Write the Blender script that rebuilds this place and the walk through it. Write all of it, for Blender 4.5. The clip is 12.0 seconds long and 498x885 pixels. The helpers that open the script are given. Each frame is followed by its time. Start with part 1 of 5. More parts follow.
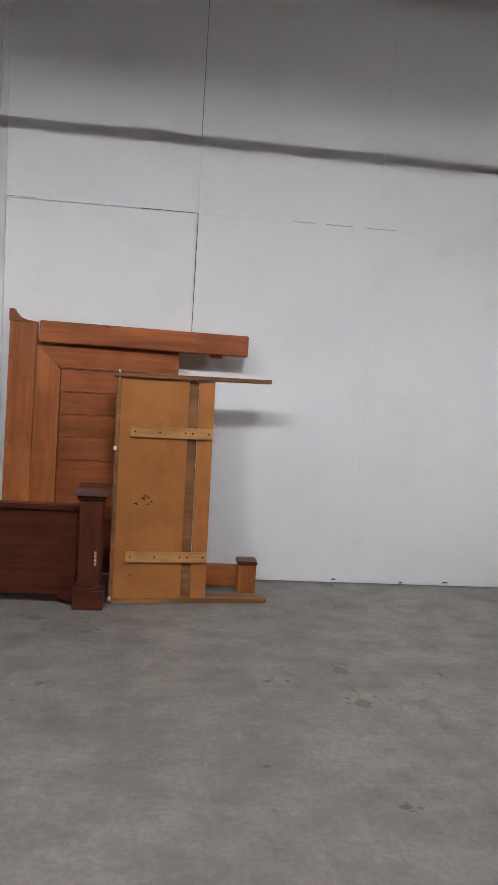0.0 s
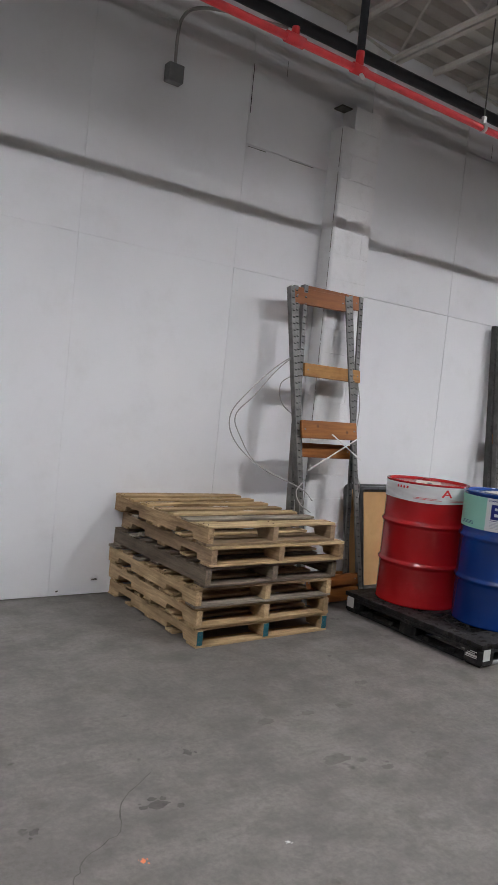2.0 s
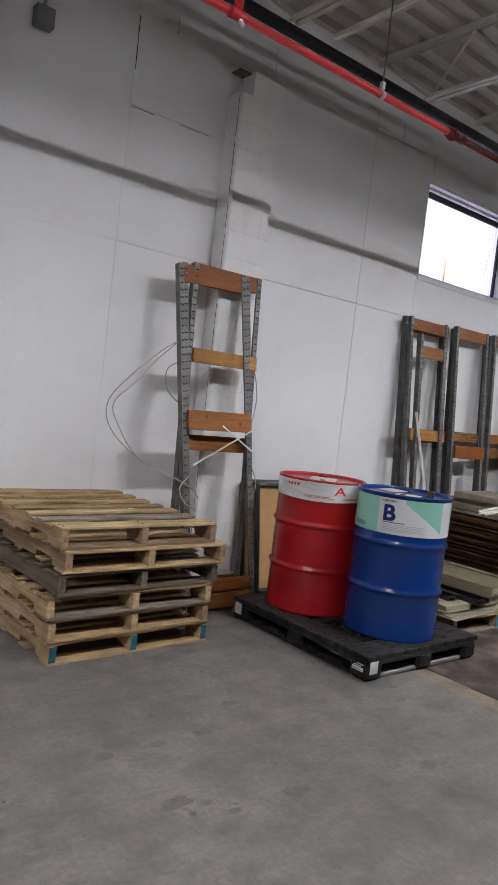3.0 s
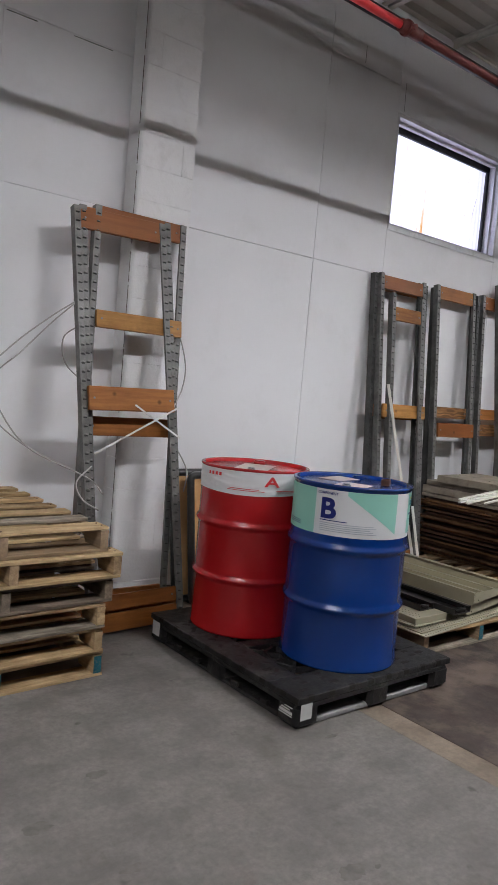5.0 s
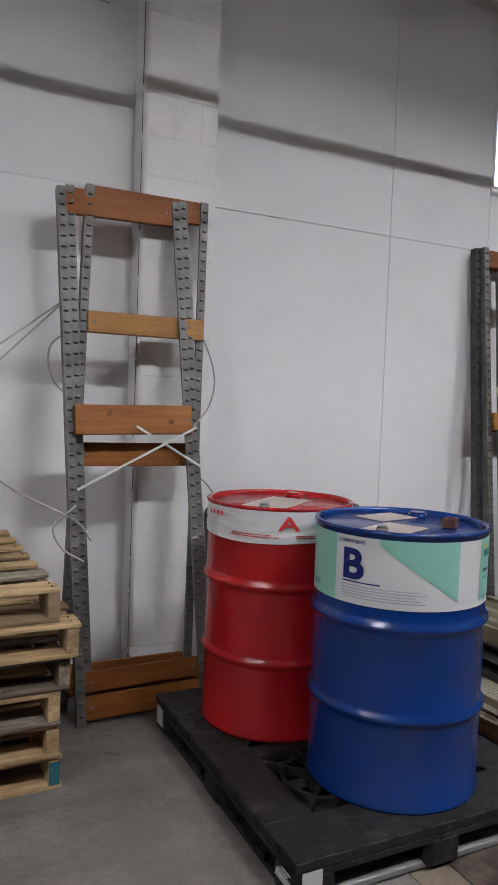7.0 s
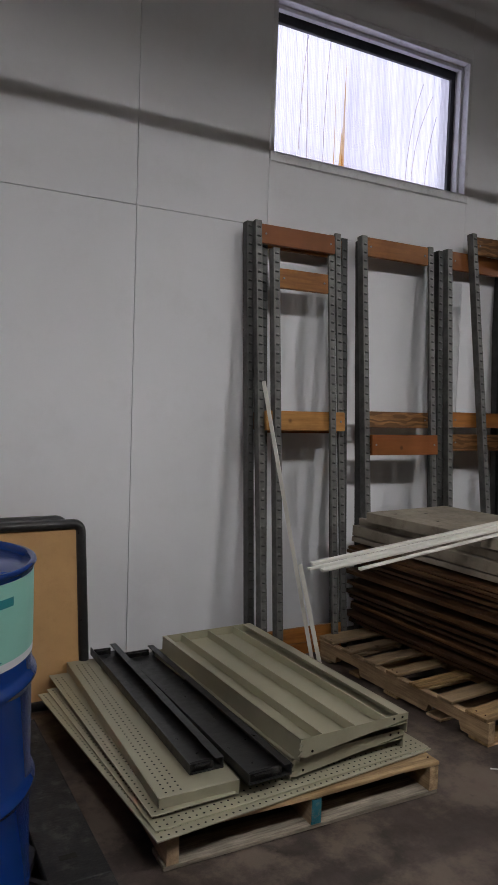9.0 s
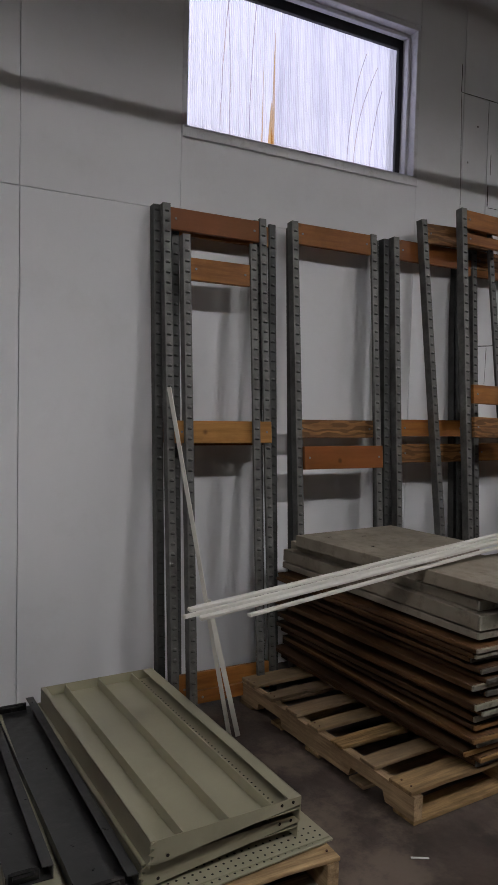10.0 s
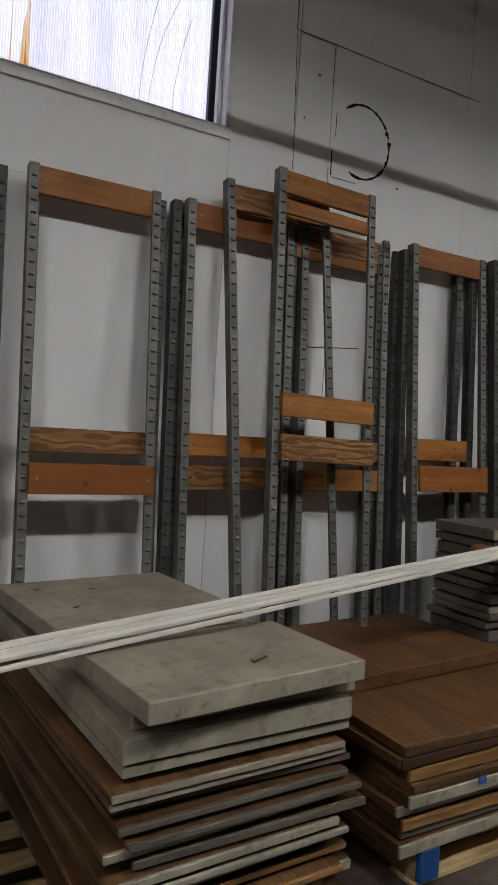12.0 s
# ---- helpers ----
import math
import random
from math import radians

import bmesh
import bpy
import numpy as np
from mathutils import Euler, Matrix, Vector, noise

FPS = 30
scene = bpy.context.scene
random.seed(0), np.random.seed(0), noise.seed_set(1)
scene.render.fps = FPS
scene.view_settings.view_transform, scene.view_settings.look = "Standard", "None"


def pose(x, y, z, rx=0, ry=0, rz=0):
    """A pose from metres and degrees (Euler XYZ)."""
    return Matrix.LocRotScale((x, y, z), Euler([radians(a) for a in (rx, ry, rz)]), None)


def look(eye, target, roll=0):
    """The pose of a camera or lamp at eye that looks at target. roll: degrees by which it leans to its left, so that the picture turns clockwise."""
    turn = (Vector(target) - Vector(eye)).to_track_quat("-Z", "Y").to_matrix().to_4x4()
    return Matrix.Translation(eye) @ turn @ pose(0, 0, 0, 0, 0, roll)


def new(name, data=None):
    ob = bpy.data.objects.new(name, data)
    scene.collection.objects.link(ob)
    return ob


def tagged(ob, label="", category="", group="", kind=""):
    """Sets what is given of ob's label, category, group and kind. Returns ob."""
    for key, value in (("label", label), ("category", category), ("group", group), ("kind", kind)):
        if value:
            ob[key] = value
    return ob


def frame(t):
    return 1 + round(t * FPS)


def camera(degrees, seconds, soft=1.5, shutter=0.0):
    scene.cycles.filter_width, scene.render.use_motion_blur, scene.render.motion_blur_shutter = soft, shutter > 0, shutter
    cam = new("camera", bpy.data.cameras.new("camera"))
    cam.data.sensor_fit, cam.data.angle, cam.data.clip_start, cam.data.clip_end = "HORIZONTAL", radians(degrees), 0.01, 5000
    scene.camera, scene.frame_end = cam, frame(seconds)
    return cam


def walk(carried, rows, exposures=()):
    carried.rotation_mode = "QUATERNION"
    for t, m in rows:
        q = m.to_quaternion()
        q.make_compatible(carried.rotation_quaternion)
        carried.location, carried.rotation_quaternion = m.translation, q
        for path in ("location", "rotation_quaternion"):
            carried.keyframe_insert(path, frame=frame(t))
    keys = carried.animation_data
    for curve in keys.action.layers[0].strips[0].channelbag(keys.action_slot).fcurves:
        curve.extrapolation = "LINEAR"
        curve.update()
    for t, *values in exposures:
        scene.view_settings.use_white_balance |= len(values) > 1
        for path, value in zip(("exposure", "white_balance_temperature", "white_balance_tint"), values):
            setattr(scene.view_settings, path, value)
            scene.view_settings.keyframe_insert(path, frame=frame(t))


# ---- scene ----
cam = camera(38.7, 12.0, soft=0.8)
PATH = [
    (0, (0.325, 0.256, 1.523), (0.544, 2.231, 1.296), 3.8),
    (0.5, (0.507, 0.229, 1.474), (1.114, 2.123, 1.263), 3.0),
    (1, (0.721, 0.244, 1.48), (1.585, 2.033, 1.257), 2.7),
    (1.5, (0.963, 0.412, 1.487), (1.973, 2.129, 1.306), 4.2),
    (2, (1.206, 0.419, 1.449), (2.334, 2.067, 1.339), 5.7),
    (2.5, (1.502, 0.394, 1.45), (2.723, 1.976, 1.36), 6.6),
    (3, (1.779, 0.552, 1.455), (3.043, 2.098, 1.345), 6.6),
    (3.5, (2.003, 0.647, 1.454), (3.277, 2.182, 1.316), 5.9),
    (3.7, (2.075, 0.651, 1.457), (3.374, 2.165, 1.307), 5.7),
    (5.3, (2.925, 0.997, 1.411), (4.114, 2.599, 1.263), 4.3),
    (5.5, (3.012, 1.025, 1.402), (4.149, 2.664, 1.264), 3.9),
    (6, (3.311, 1.113, 1.386), (4.32, 2.836, 1.273), 3.4),
    (6.5, (3.566, 1.261, 1.361), (4.483, 3.035, 1.264), 3.0),
    (7, (3.845, 1.404, 1.39), (4.711, 3.203, 1.284), 2.1),
    (7.5, (4.161, 1.38, 1.393), (5.058, 3.166, 1.315), 1.4),
    (7.7, (4.271, 1.377, 1.397), (5.207, 3.143, 1.322), 1.4),
    (9.3, (5.464, 1.422, 1.448), (6.422, 3.173, 1.329), 1.9),
    (9.5, (5.584, 1.461, 1.441), (6.547, 3.21, 1.324), 1.8),
    (10, (5.895, 1.631, 1.48), (6.846, 3.388, 1.375), 1.4),
    (10.5, (6.213, 1.691, 1.472), (7.131, 3.467, 1.413), 1.3),
    (11, (6.61, 1.727, 1.463), (7.521, 3.507, 1.421), 2.1),
    (11.5, (6.958, 1.884, 1.486), (7.912, 3.641, 1.42), 3.3),
    (12, (7.291, 1.969, 1.464), (8.296, 3.697, 1.42), 3.7),
]
walk(cam, [(t, look(eye, target, roll)) for t, eye, target, roll in PATH],
     [(0, 0.08, 6450, 10), (1.0, 0.08, 6400, 10), (2.5, -0.04, 6350, 11), (5.5, -0.07, 6400, 11), (6.5, -0.14, 6400, 11), (7.7, -0.24, 6400, 11), (9.3, -0.98, 6600, 10), (10.5, -1.15, 6600, 11), (11.0, -1.22, 6600, 11), (11.5, -1.15, 6700, 9), (12, -0.8, 6800, 7)])

# ---- light ----
world = bpy.data.worlds.new("world")
scene.world = world
world.use_nodes = True
sky = world.node_tree.nodes.new("ShaderNodeTexSky")
sky.sky_type, sky.sun_disc, sky.sun_elevation, sky.sun_rotation = "NISHITA", False, radians(40), radians(180)
world.node_tree.links.new(sky.outputs[0], world.node_tree.nodes["Background"].inputs[0])
world.node_tree.nodes["Background"].inputs[1].default_value = 0.12
TUBE_POWER = 188.0
DAYLIGHT = 2.1


# ---- materials ----
def nodes_of(name):
    m = bpy.data.materials.new(name)
    m.use_nodes = True
    nt = m.node_tree
    return m, nt, nt.nodes["Principled BSDF"]


def ramp(nt, source, stops):
    r = nt.nodes.new("ShaderNodeValToRGB")
    e = r.color_ramp.elements
    while len(e) < len(stops):
        e.new(0.5)
    for el, (p, c) in zip(e, stops):
        el.position, el.color = p, (*c, 1) if len(c) == 3 else c
    nt.links.new(source, r.inputs[0])
    return r.outputs[0]


def grey(v):
    return (v, v, v)


def noise_tex(nt, scale, detail=4.0, rough=0.55, stretch=(1, 1, 1), coords="Object", shuffle=False):
    tc = nt.nodes.new("ShaderNodeTexCoord")
    mp = nt.nodes.new("ShaderNodeMapping")
    mp.inputs["Scale"].default_value = stretch
    nt.links.new(tc.outputs[coords], mp.inputs[0])
    if shuffle:
        info = nt.nodes.new("ShaderNodeObjectInfo")
        k = nt.nodes.new("ShaderNodeVectorMath")
        k.operation = "SCALE"
        k.inputs[0].default_value = (13.0, 29.0, 17.0)
        nt.links.new(info.outputs["Random"], k.inputs["Scale"])
        nt.links.new(k.outputs[0], mp.inputs["Location"])
    n = nt.nodes.new("ShaderNodeTexNoise")
    n.inputs["Scale"].default_value, n.inputs["Detail"].default_value, n.inputs["Roughness"].default_value = scale, detail, rough
    nt.links.new(mp.outputs[0], n.inputs["Vector"])
    return n.outputs["Fac"]


def mix(nt, fac, a, b, mode="MIX"):
    x = nt.nodes.new("ShaderNodeMix")
    x.data_type, x.blend_type = "RGBA", mode
    for sock, v in ((x.inputs[0], fac), (x.inputs[6], a), (x.inputs[7], b)):
        if isinstance(v, bpy.types.NodeSocket):
            nt.links.new(v, sock)
        elif isinstance(v, tuple):
            sock.default_value = (*v, 1)
        else:
            sock.default_value = v
    return x.outputs[2]


def bump(nt, bsdf, height, strength, distance=0.01):
    b = nt.nodes.new("ShaderNodeBump")
    b.inputs["Strength"].default_value, b.inputs["Distance"].default_value = strength, distance
    nt.links.new(height, b.inputs["Height"])
    nt.links.new(b.outputs[0], bsdf.inputs["Normal"])


def paint(name, colour, rough=0.5, vary=0.08, scale=3.0, metal=0.0, relief=0.15, dirt=None, dirt_amount=0.25):
    """Painted or moulded surface: broad tone drift, fine grain, optional dirt patches."""
    m, nt, b = nodes_of(name)
    lo = tuple(c * (1 - vary) for c in colour)
    hi = tuple(min(1, c * (1 + vary)) for c in colour)
    c = ramp(nt, noise_tex(nt, scale), [(0.3, lo), (0.7, hi)])
    if dirt:
        f = ramp(nt, noise_tex(nt, scale * 3.1, 8, 0.7), [(0.52, grey(0)), (0.75, grey(dirt_amount))])
        c = mix(nt, f, c, dirt)
    nt.links.new(c, b.inputs["Base Color"])
    nt.links.new(ramp(nt, noise_tex(nt, scale * 6), [(0.3, grey(max(0.03, rough - (0.08 if rough > 0.32 else 0.01)))), (0.7, grey(min(1, rough + (0.1 if rough > 0.32 else 0.02))))]), b.inputs["Roughness"])
    b.inputs["Metallic"].default_value = metal
    b.inputs["Specular IOR Level"].default_value = 0.5 if rough < 0.4 else 0.3
    if relief:
        bump(nt, b, noise_tex(nt, scale * 25, 3), relief, 0.003)
    return m


def wood(name, dark, light, along="X", rough=0.6, grain=14.0, random_mix=0.5, grey_tone=None, relief=0.25, rings=False, streak=0.75):
    """Sawn wood: stretched grain, knots and a tone that differs from board to board."""
    m, nt, b = nodes_of(name)
    s = {"X": (0.09, 1, 1), "Y": (1, 0.09, 1), "Z": (1, 1, 0.09)}[along]
    info = nt.nodes.new("ShaderNodeObjectInfo")
    g = noise_tex(nt, grain * 3, 6, 0.65, s, shuffle=True)
    c = ramp(nt, g, [(0.32, tuple(v * 0.75 for v in dark)), (0.66, tuple(v * 1.12 for v in light))])
    fine = ramp(nt, noise_tex(nt, grain * 11, 4, 0.7, s, shuffle=True), [(0.38, grey(0.62)), (0.58, grey(1.0))])
    c = mix(nt, streak, c, fine, "MULTIPLY")
    if rings:
        tc = nt.nodes.new("ShaderNodeTexCoord")
        mp = nt.nodes.new("ShaderNodeMapping")
        mp.inputs["Scale"].default_value = {"X": (0.22, 1, 1), "Y": (1, 0.22, 1), "Z": (1, 1, 0.22)}[along]
        nt.links.new(tc.outputs["Object"], mp.inputs[0])
        w = nt.nodes.new("ShaderNodeTexWave")
        w.wave_type = "RINGS"
        w.inputs["Scale"].default_value, w.inputs["Distortion"].default_value, w.inputs["Detail"].default_value = 9, 9, 2
        w.inputs["Detail Scale"].default_value = 2.5
        nt.links.new(mp.outputs[0], w.inputs["Vector"])
        c = mix(nt, ramp(nt, w.outputs["Fac"], [(0.35, grey(0.85)), (0.6, grey(0))]), c, tuple(v * 0.35 for v in dark))
    tone = mix(nt, ramp(nt, info.outputs["Random"], [(0, grey(0)), (1, grey(random_mix))]), c, grey_tone or tuple(v * 0.55 for v in dark))
    blotch = ramp(nt, noise_tex(nt, 3.5, 6, 0.65, shuffle=True), [(0.45, grey(0)), (0.7, grey(0.6))])
    tone = mix(nt, blotch, tone, tuple(v * 0.5 for v in dark))
    kn = nt.nodes.new("ShaderNodeTexVoronoi")
    kn.inputs["Scale"].default_value = 5.0
    kt = nt.nodes.new("ShaderNodeTexCoord")
    nt.links.new(kt.outputs["Object"], kn.inputs["Vector"])
    tone = mix(nt, ramp(nt, kn.outputs["Distance"], [(0.03, grey(0.8)), (0.09, grey(0))]), tone, tuple(v * 0.25 for v in dark))
    nt.links.new(tone, b.inputs["Base Color"])
    b.inputs["Roughness"].default_value = rough
    b.inputs["Specular IOR Level"].default_value = 0.22
    bump(nt, b, g, relief, 0.004)
    return m


def concrete(name, lo, hi, stain, stain_amount, stain_lo=0.55, rough=0.55, patch=None):
    m, nt, b = nodes_of(name)
    c = ramp(nt, noise_tex(nt, 0.7, 8, 0.6), [(0.3, lo), (0.7, hi)])
    speck = ramp(nt, noise_tex(nt, 38, 9, 0.78), [(0.36, grey(0.66)), (0.6, grey(1.05))])
    c = mix(nt, 0.8, c, speck, "MULTIPLY")
    cloud = ramp(nt, noise_tex(nt, 3.2, 7, 0.62, (1, 1.6, 1)), [(0.42, grey(0.0)), (0.7, grey(0.68))])
    c = mix(nt, cloud, c, tuple(v * 0.6 for v in lo))
    scuff = ramp(nt, noise_tex(nt, 11, 8, 0.7, (1, 0.5, 1)), [(0.52, grey(0)), (0.72, grey(0.3))])
    c = mix(nt, scuff, c, tuple(min(1, v * 1.15) for v in hi))
    st = ramp(nt, noise_tex(nt, 2.1, 9, 0.66, (1.7, 1, 1)), [(stain_lo, grey(0)), (stain_lo + 0.13, grey(stain_amount))])
    c = mix(nt, st, c, stain)
    mottle = ramp(nt, noise_tex(nt, 6.5, 7, 0.68, (0.8, 1.4, 1)), [(0.5, grey(0)), (0.66, grey(0.34))])
    c = mix(nt, mottle, c, tuple(v * 0.55 for v in lo))
    if patch:
        worn = ramp(nt, noise_tex(nt, 2.4, 8, 0.68), [(0.47, grey(0)), (0.57, grey(0.7))])
        c = mix(nt, worn, c, patch)
    drops = ramp(nt, noise_tex(nt, 7.5, 3, 0.5), [(0.7, grey(0)), (0.76, grey(0.7))])
    c = mix(nt, drops, c, tuple(v * 0.5 for v in stain))
    nt.links.new(c, b.inputs["Base Color"])
    nt.links.new(ramp(nt, noise_tex(nt, 4, 6), [(0.3, grey(rough - 0.12)), (0.7, grey(rough + 0.2))]), b.inputs["Roughness"])
    bump(nt, b, noise_tex(nt, 40, 8, 0.7), 0.25, 0.004)
    return m


def glow(name, colour, strength):
    m, nt, b = nodes_of(name)
    b.inputs["Base Color"].default_value = (*colour, 1)
    b.inputs["Emission Color"].default_value = (*colour, 1)
    b.inputs["Emission Strength"].default_value = strength
    return m


WHITE_WALL = paint("white_wall_paint", (0.8, 0.805, 0.82), 0.55, 0.03, 0.9, 0, 0.12, (0.5, 0.49, 0.46), 0.16)
BLOCK_PAINT = paint("painted_block", (0.81, 0.808, 0.81), 0.6, 0.04, 2.6, 0, 0.55, (0.5, 0.49, 0.47), 0.3)
JOINT_DARK = paint("open_joint", (0.06, 0.06, 0.06), 0.9, 0.3, 30)
FLOOR_GREY = concrete("grey_concrete", (0.176, 0.162, 0.148), (0.262, 0.243, 0.224), (0.1, 0.088, 0.072), 0.55, 0.57)
FLOOR_BROWN = concrete("stained_concrete", (0.055, 0.04, 0.034), (0.1, 0.075, 0.064), (0.025, 0.019, 0.016), 0.85, 0.47, 0.5, (0.17, 0.128, 0.1))
FLOOR_TAN = concrete("tan_concrete", (0.24, 0.19, 0.14), (0.32, 0.255, 0.19), (0.16, 0.13, 0.1), 0.5, 0.55)
DECK = paint("deck_paint", (0.6, 0.58, 0.53), 0.55, 0.06, 1.5, 0, 0.1, (0.32, 0.3, 0.27), 0.3)
JOIST = paint("joist_paint", (0.62, 0.6, 0.55), 0.5, 0.08, 4, 0, 0.1, (0.3, 0.27, 0.22), 0.35)
RED_PIPE = paint("red_pipe_paint", (0.62, 0.035, 0.04), 0.38, 0.08, 6, 0, 0.05, (0.2, 0.03, 0.03), 0.3)
RUST_PIPE = paint("dull_red_pipe", (0.13, 0.03, 0.025), 0.5, 0.15, 8, 0, 0.2, (0.12, 0.05, 0.035), 0.6)
BLACK_PIPE = paint("black_pipe_paint", (0.022, 0.024, 0.028), 0.45, 0.15, 5, 0, 0.1)
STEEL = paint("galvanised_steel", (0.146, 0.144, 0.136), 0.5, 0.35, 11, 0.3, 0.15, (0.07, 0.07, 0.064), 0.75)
# darker copy of the steel, mostly for rear legs: shade put into the colour
STEEL_SHADED = paint("shaded_slotted_steel", (0.065, 0.066, 0.063), 0.55, 0.3, 9, 0.3, 0.15, (0.035, 0.033, 0.03), 0.7)
STEEL_SLOT = paint("steel_slot", (0.03, 0.03, 0.029), 0.7, 0.2, 12)
CLAMP = paint("clamp_zinc", (0.7, 0.69, 0.66), 0.35, 0.1, 20, 0.7)
BOX_GREY = paint("box_grey", (0.2, 0.2, 0.2), 0.5, 0.1, 10, 0.3)
CONDUIT = paint("conduit_grey", (0.36, 0.36, 0.35), 0.45, 0.1, 10, 0.5)
TRIM_WHITE = paint("window_trim_paint", (0.74, 0.74, 0.76), 0.45, 0.06, 6, 0, 0.1, (0.3, 0.28, 0.25), 0.4)
TRIM_DARK = paint("window_gasket", (0.03, 0.03, 0.035), 0.5, 0.15, 6)
RACK_WOOD = wood("rack_fir", (0.265, 0.096, 0.021), (0.41, 0.174, 0.041), "X", 0.5, 6, 0.85, (0.19, 0.055, 0.014), 0.1, streak=0.4)
RACK_HONEY = wood("rack_honey_fir", (0.36, 0.168, 0.043), (0.47, 0.236, 0.068), "X", 0.5, 6, 0.25, (0.34, 0.16, 0.05), 0.1, streak=0.35)
RACK_RINGS = wood("rack_fir_rings", (0.24, 0.11, 0.04), (0.4, 0.2, 0.075), "X", 0.55, 9, 0.3, (0.2, 0.1, 0.04), 0.15, True)
PALLET_NEW = wood("pallet_pine_x", (0.46, 0.31, 0.15), (0.72, 0.55, 0.32), "X", 0.75, 10, 0.4, (0.36, 0.23, 0.11), streak=0.5)
PALLET_NEW_Y = wood("pallet_pine_y", (0.44, 0.29, 0.145), (0.64, 0.47, 0.27), "Y", 0.75, 10, 0.4, (0.42, 0.3, 0.18), streak=0.5)
PALLET_OLD = wood("pallet_weathered_x", (0.28, 0.17, 0.075), (0.62, 0.43, 0.22), "X", 0.8, 10, 0.8, (0.19, 0.14, 0.095), streak=0.6)
PALLET_OLD_Y = wood("pallet_weathered_y", (0.3, 0.19, 0.1), (0.52, 0.36, 0.2), "Y", 0.8, 10, 0.6, (0.25, 0.19, 0.14), streak=0.6)
PALLET_AMBER = wood("pallet_amber_x", (0.2, 0.115, 0.045), (0.44, 0.28, 0.12), "X", 0.75, 10, 0.8, (0.2, 0.15, 0.1))
PALLET_GREY = wood("pallet_silver_x", (0.2, 0.17, 0.13), (0.42, 0.36, 0.28), "X", 0.85, 12, 0.5, (0.17, 0.14, 0.11))
PALLET_DARK = wood("pallet_dark_x", (0.11, 0.08, 0.055), (0.24, 0.18, 0.13), "X", 0.85, 12, 0.5, (0.1, 0.085, 0.07))
PALLET_DARK_Y = wood("pallet_dark_y", (0.13, 0.1, 0.07), (0.26, 0.2, 0.14), "Y", 0.85, 12, 0.5, (0.1, 0.085, 0.07))
TEAL = paint("teal_end_paint", (0.016, 0.12, 0.15), 0.7, 0.2, 20, 0, 0.3, (0.3, 0.24, 0.16), 0.7)
BED_RED = wood("bed_cherry_x", (0.25, 0.066, 0.02), (0.37, 0.118, 0.038), "X", 0.38, 4, 0.35, (0.22, 0.06, 0.03), 0.08, streak=0.3)
BED_RED_Z = wood("bed_cherry_z", (0.27, 0.076, 0.022), (0.39, 0.135, 0.044), "Z", 0.38, 4, 0.2, (0.22, 0.06, 0.03), 0.08, streak=0.3)
BED_DARK = wood("bed_dark_x", (0.05, 0.011, 0.006), (0.1, 0.025, 0.012), "X", 0.32, 7, 0.3, (0.08, 0.02, 0.012), 0.06, streak=0.3)
BED_DARK_Z = wood("bed_dark_z", (0.045, 0.01, 0.0055), (0.09, 0.022, 0.011), "Z", 0.32, 7, 0.3, (0.08, 0.02, 0.012), 0.06, streak=0.3)
CASE_PLY = wood("case_plywood", (0.43, 0.16, 0.042), (0.345, 0.135, 0.037), "Z", 0.5, 2.5, 0.1, (0.36, 0.15, 0.045), 0.05, streak=0.15)
CASE_STRIP = wood("case_strip", (0.42, 0.2, 0.07), (0.55, 0.29, 0.12), "X", 0.5, 6, 0.3, (0.34, 0.15, 0.05), 0.08, streak=0.3)
CASE_EDGE = wood("case_edge", (0.17, 0.075, 0.028), (0.27, 0.13, 0.055), "X", 0.5, 6, 0.3, (0.25, 0.1, 0.04), 0.1, streak=0.3)
BRASS = paint("bed_hardware", (0.6, 0.5, 0.3), 0.35, 0.2, 30, 0.8)
CHIP = paint("chipped_white", (0.75, 0.75, 0.72), 0.7, 0.1, 20)
HOLE = paint("dark_hole", (0.015, 0.012, 0.01), 0.9, 0.1, 20)
BLACK_PLASTIC = paint("black_moulded_plastic", (0.009, 0.0085, 0.0085), 0.62, 0.35, 5, 0, 0.5, (0.1, 0.092, 0.082), 0.6)
WORN_EDGE = paint("scuffed_runner", (0.25, 0.25, 0.25), 0.5, 0.25, 7, 0.2, 0.2, (0.05, 0.05, 0.05), 0.7)
STICKER = paint("white_sticker", (0.58, 0.58, 0.56), 0.55, 0.05, 12, 0, 0, (0.45, 0.45, 0.43), 0.4)
LID_PAPER = paint("faded_paper", (0.5, 0.44, 0.4), 0.6, 0.12, 9, 0, 0.1, (0.3, 0.2, 0.17), 0.5)
RED_DRUM = paint("red_drum_enamel", (0.36, 0.008, 0.011), 0.24, 0.06, 2, 0, 0)
BLUE_DRUM = paint("blue_drum_enamel", (0.003, 0.031, 0.17), 0.22, 0.06, 2, 0, 0)
LABEL_WHITE = paint("label_paper", (0.74, 0.75, 0.76), 0.4, 0.03, 3, 0, 0.05)
LABEL_MINT = paint("label_mint", (0.3, 0.62, 0.52), 0.4, 0.04, 3, 0, 0.02)
LABEL_NAVY = paint("label_navy", (0.012, 0.02, 0.16), 0.4, 0.05, 5, 0, 0)
LABEL_YELLOW = paint("label_yellow", (0.62, 0.55, 0.12), 0.4, 0.05, 5, 0, 0)
LABEL_TEAL = paint("label_teal", (0.02, 0.2, 0.22), 0.4, 0.05, 5, 0, 0)
LABEL_RED = paint("label_red", (0.6, 0.03, 0.035), 0.4, 0.05, 5, 0, 0)
LABEL_GREY = paint("label_fine_print", (0.5, 0.52, 0.56), 0.5, 0.05, 30, 0, 0)
FILM = paint("crumpled_film", (0.74, 0.74, 0.75), 0.28, 0.06, 6, 0, 0.06)
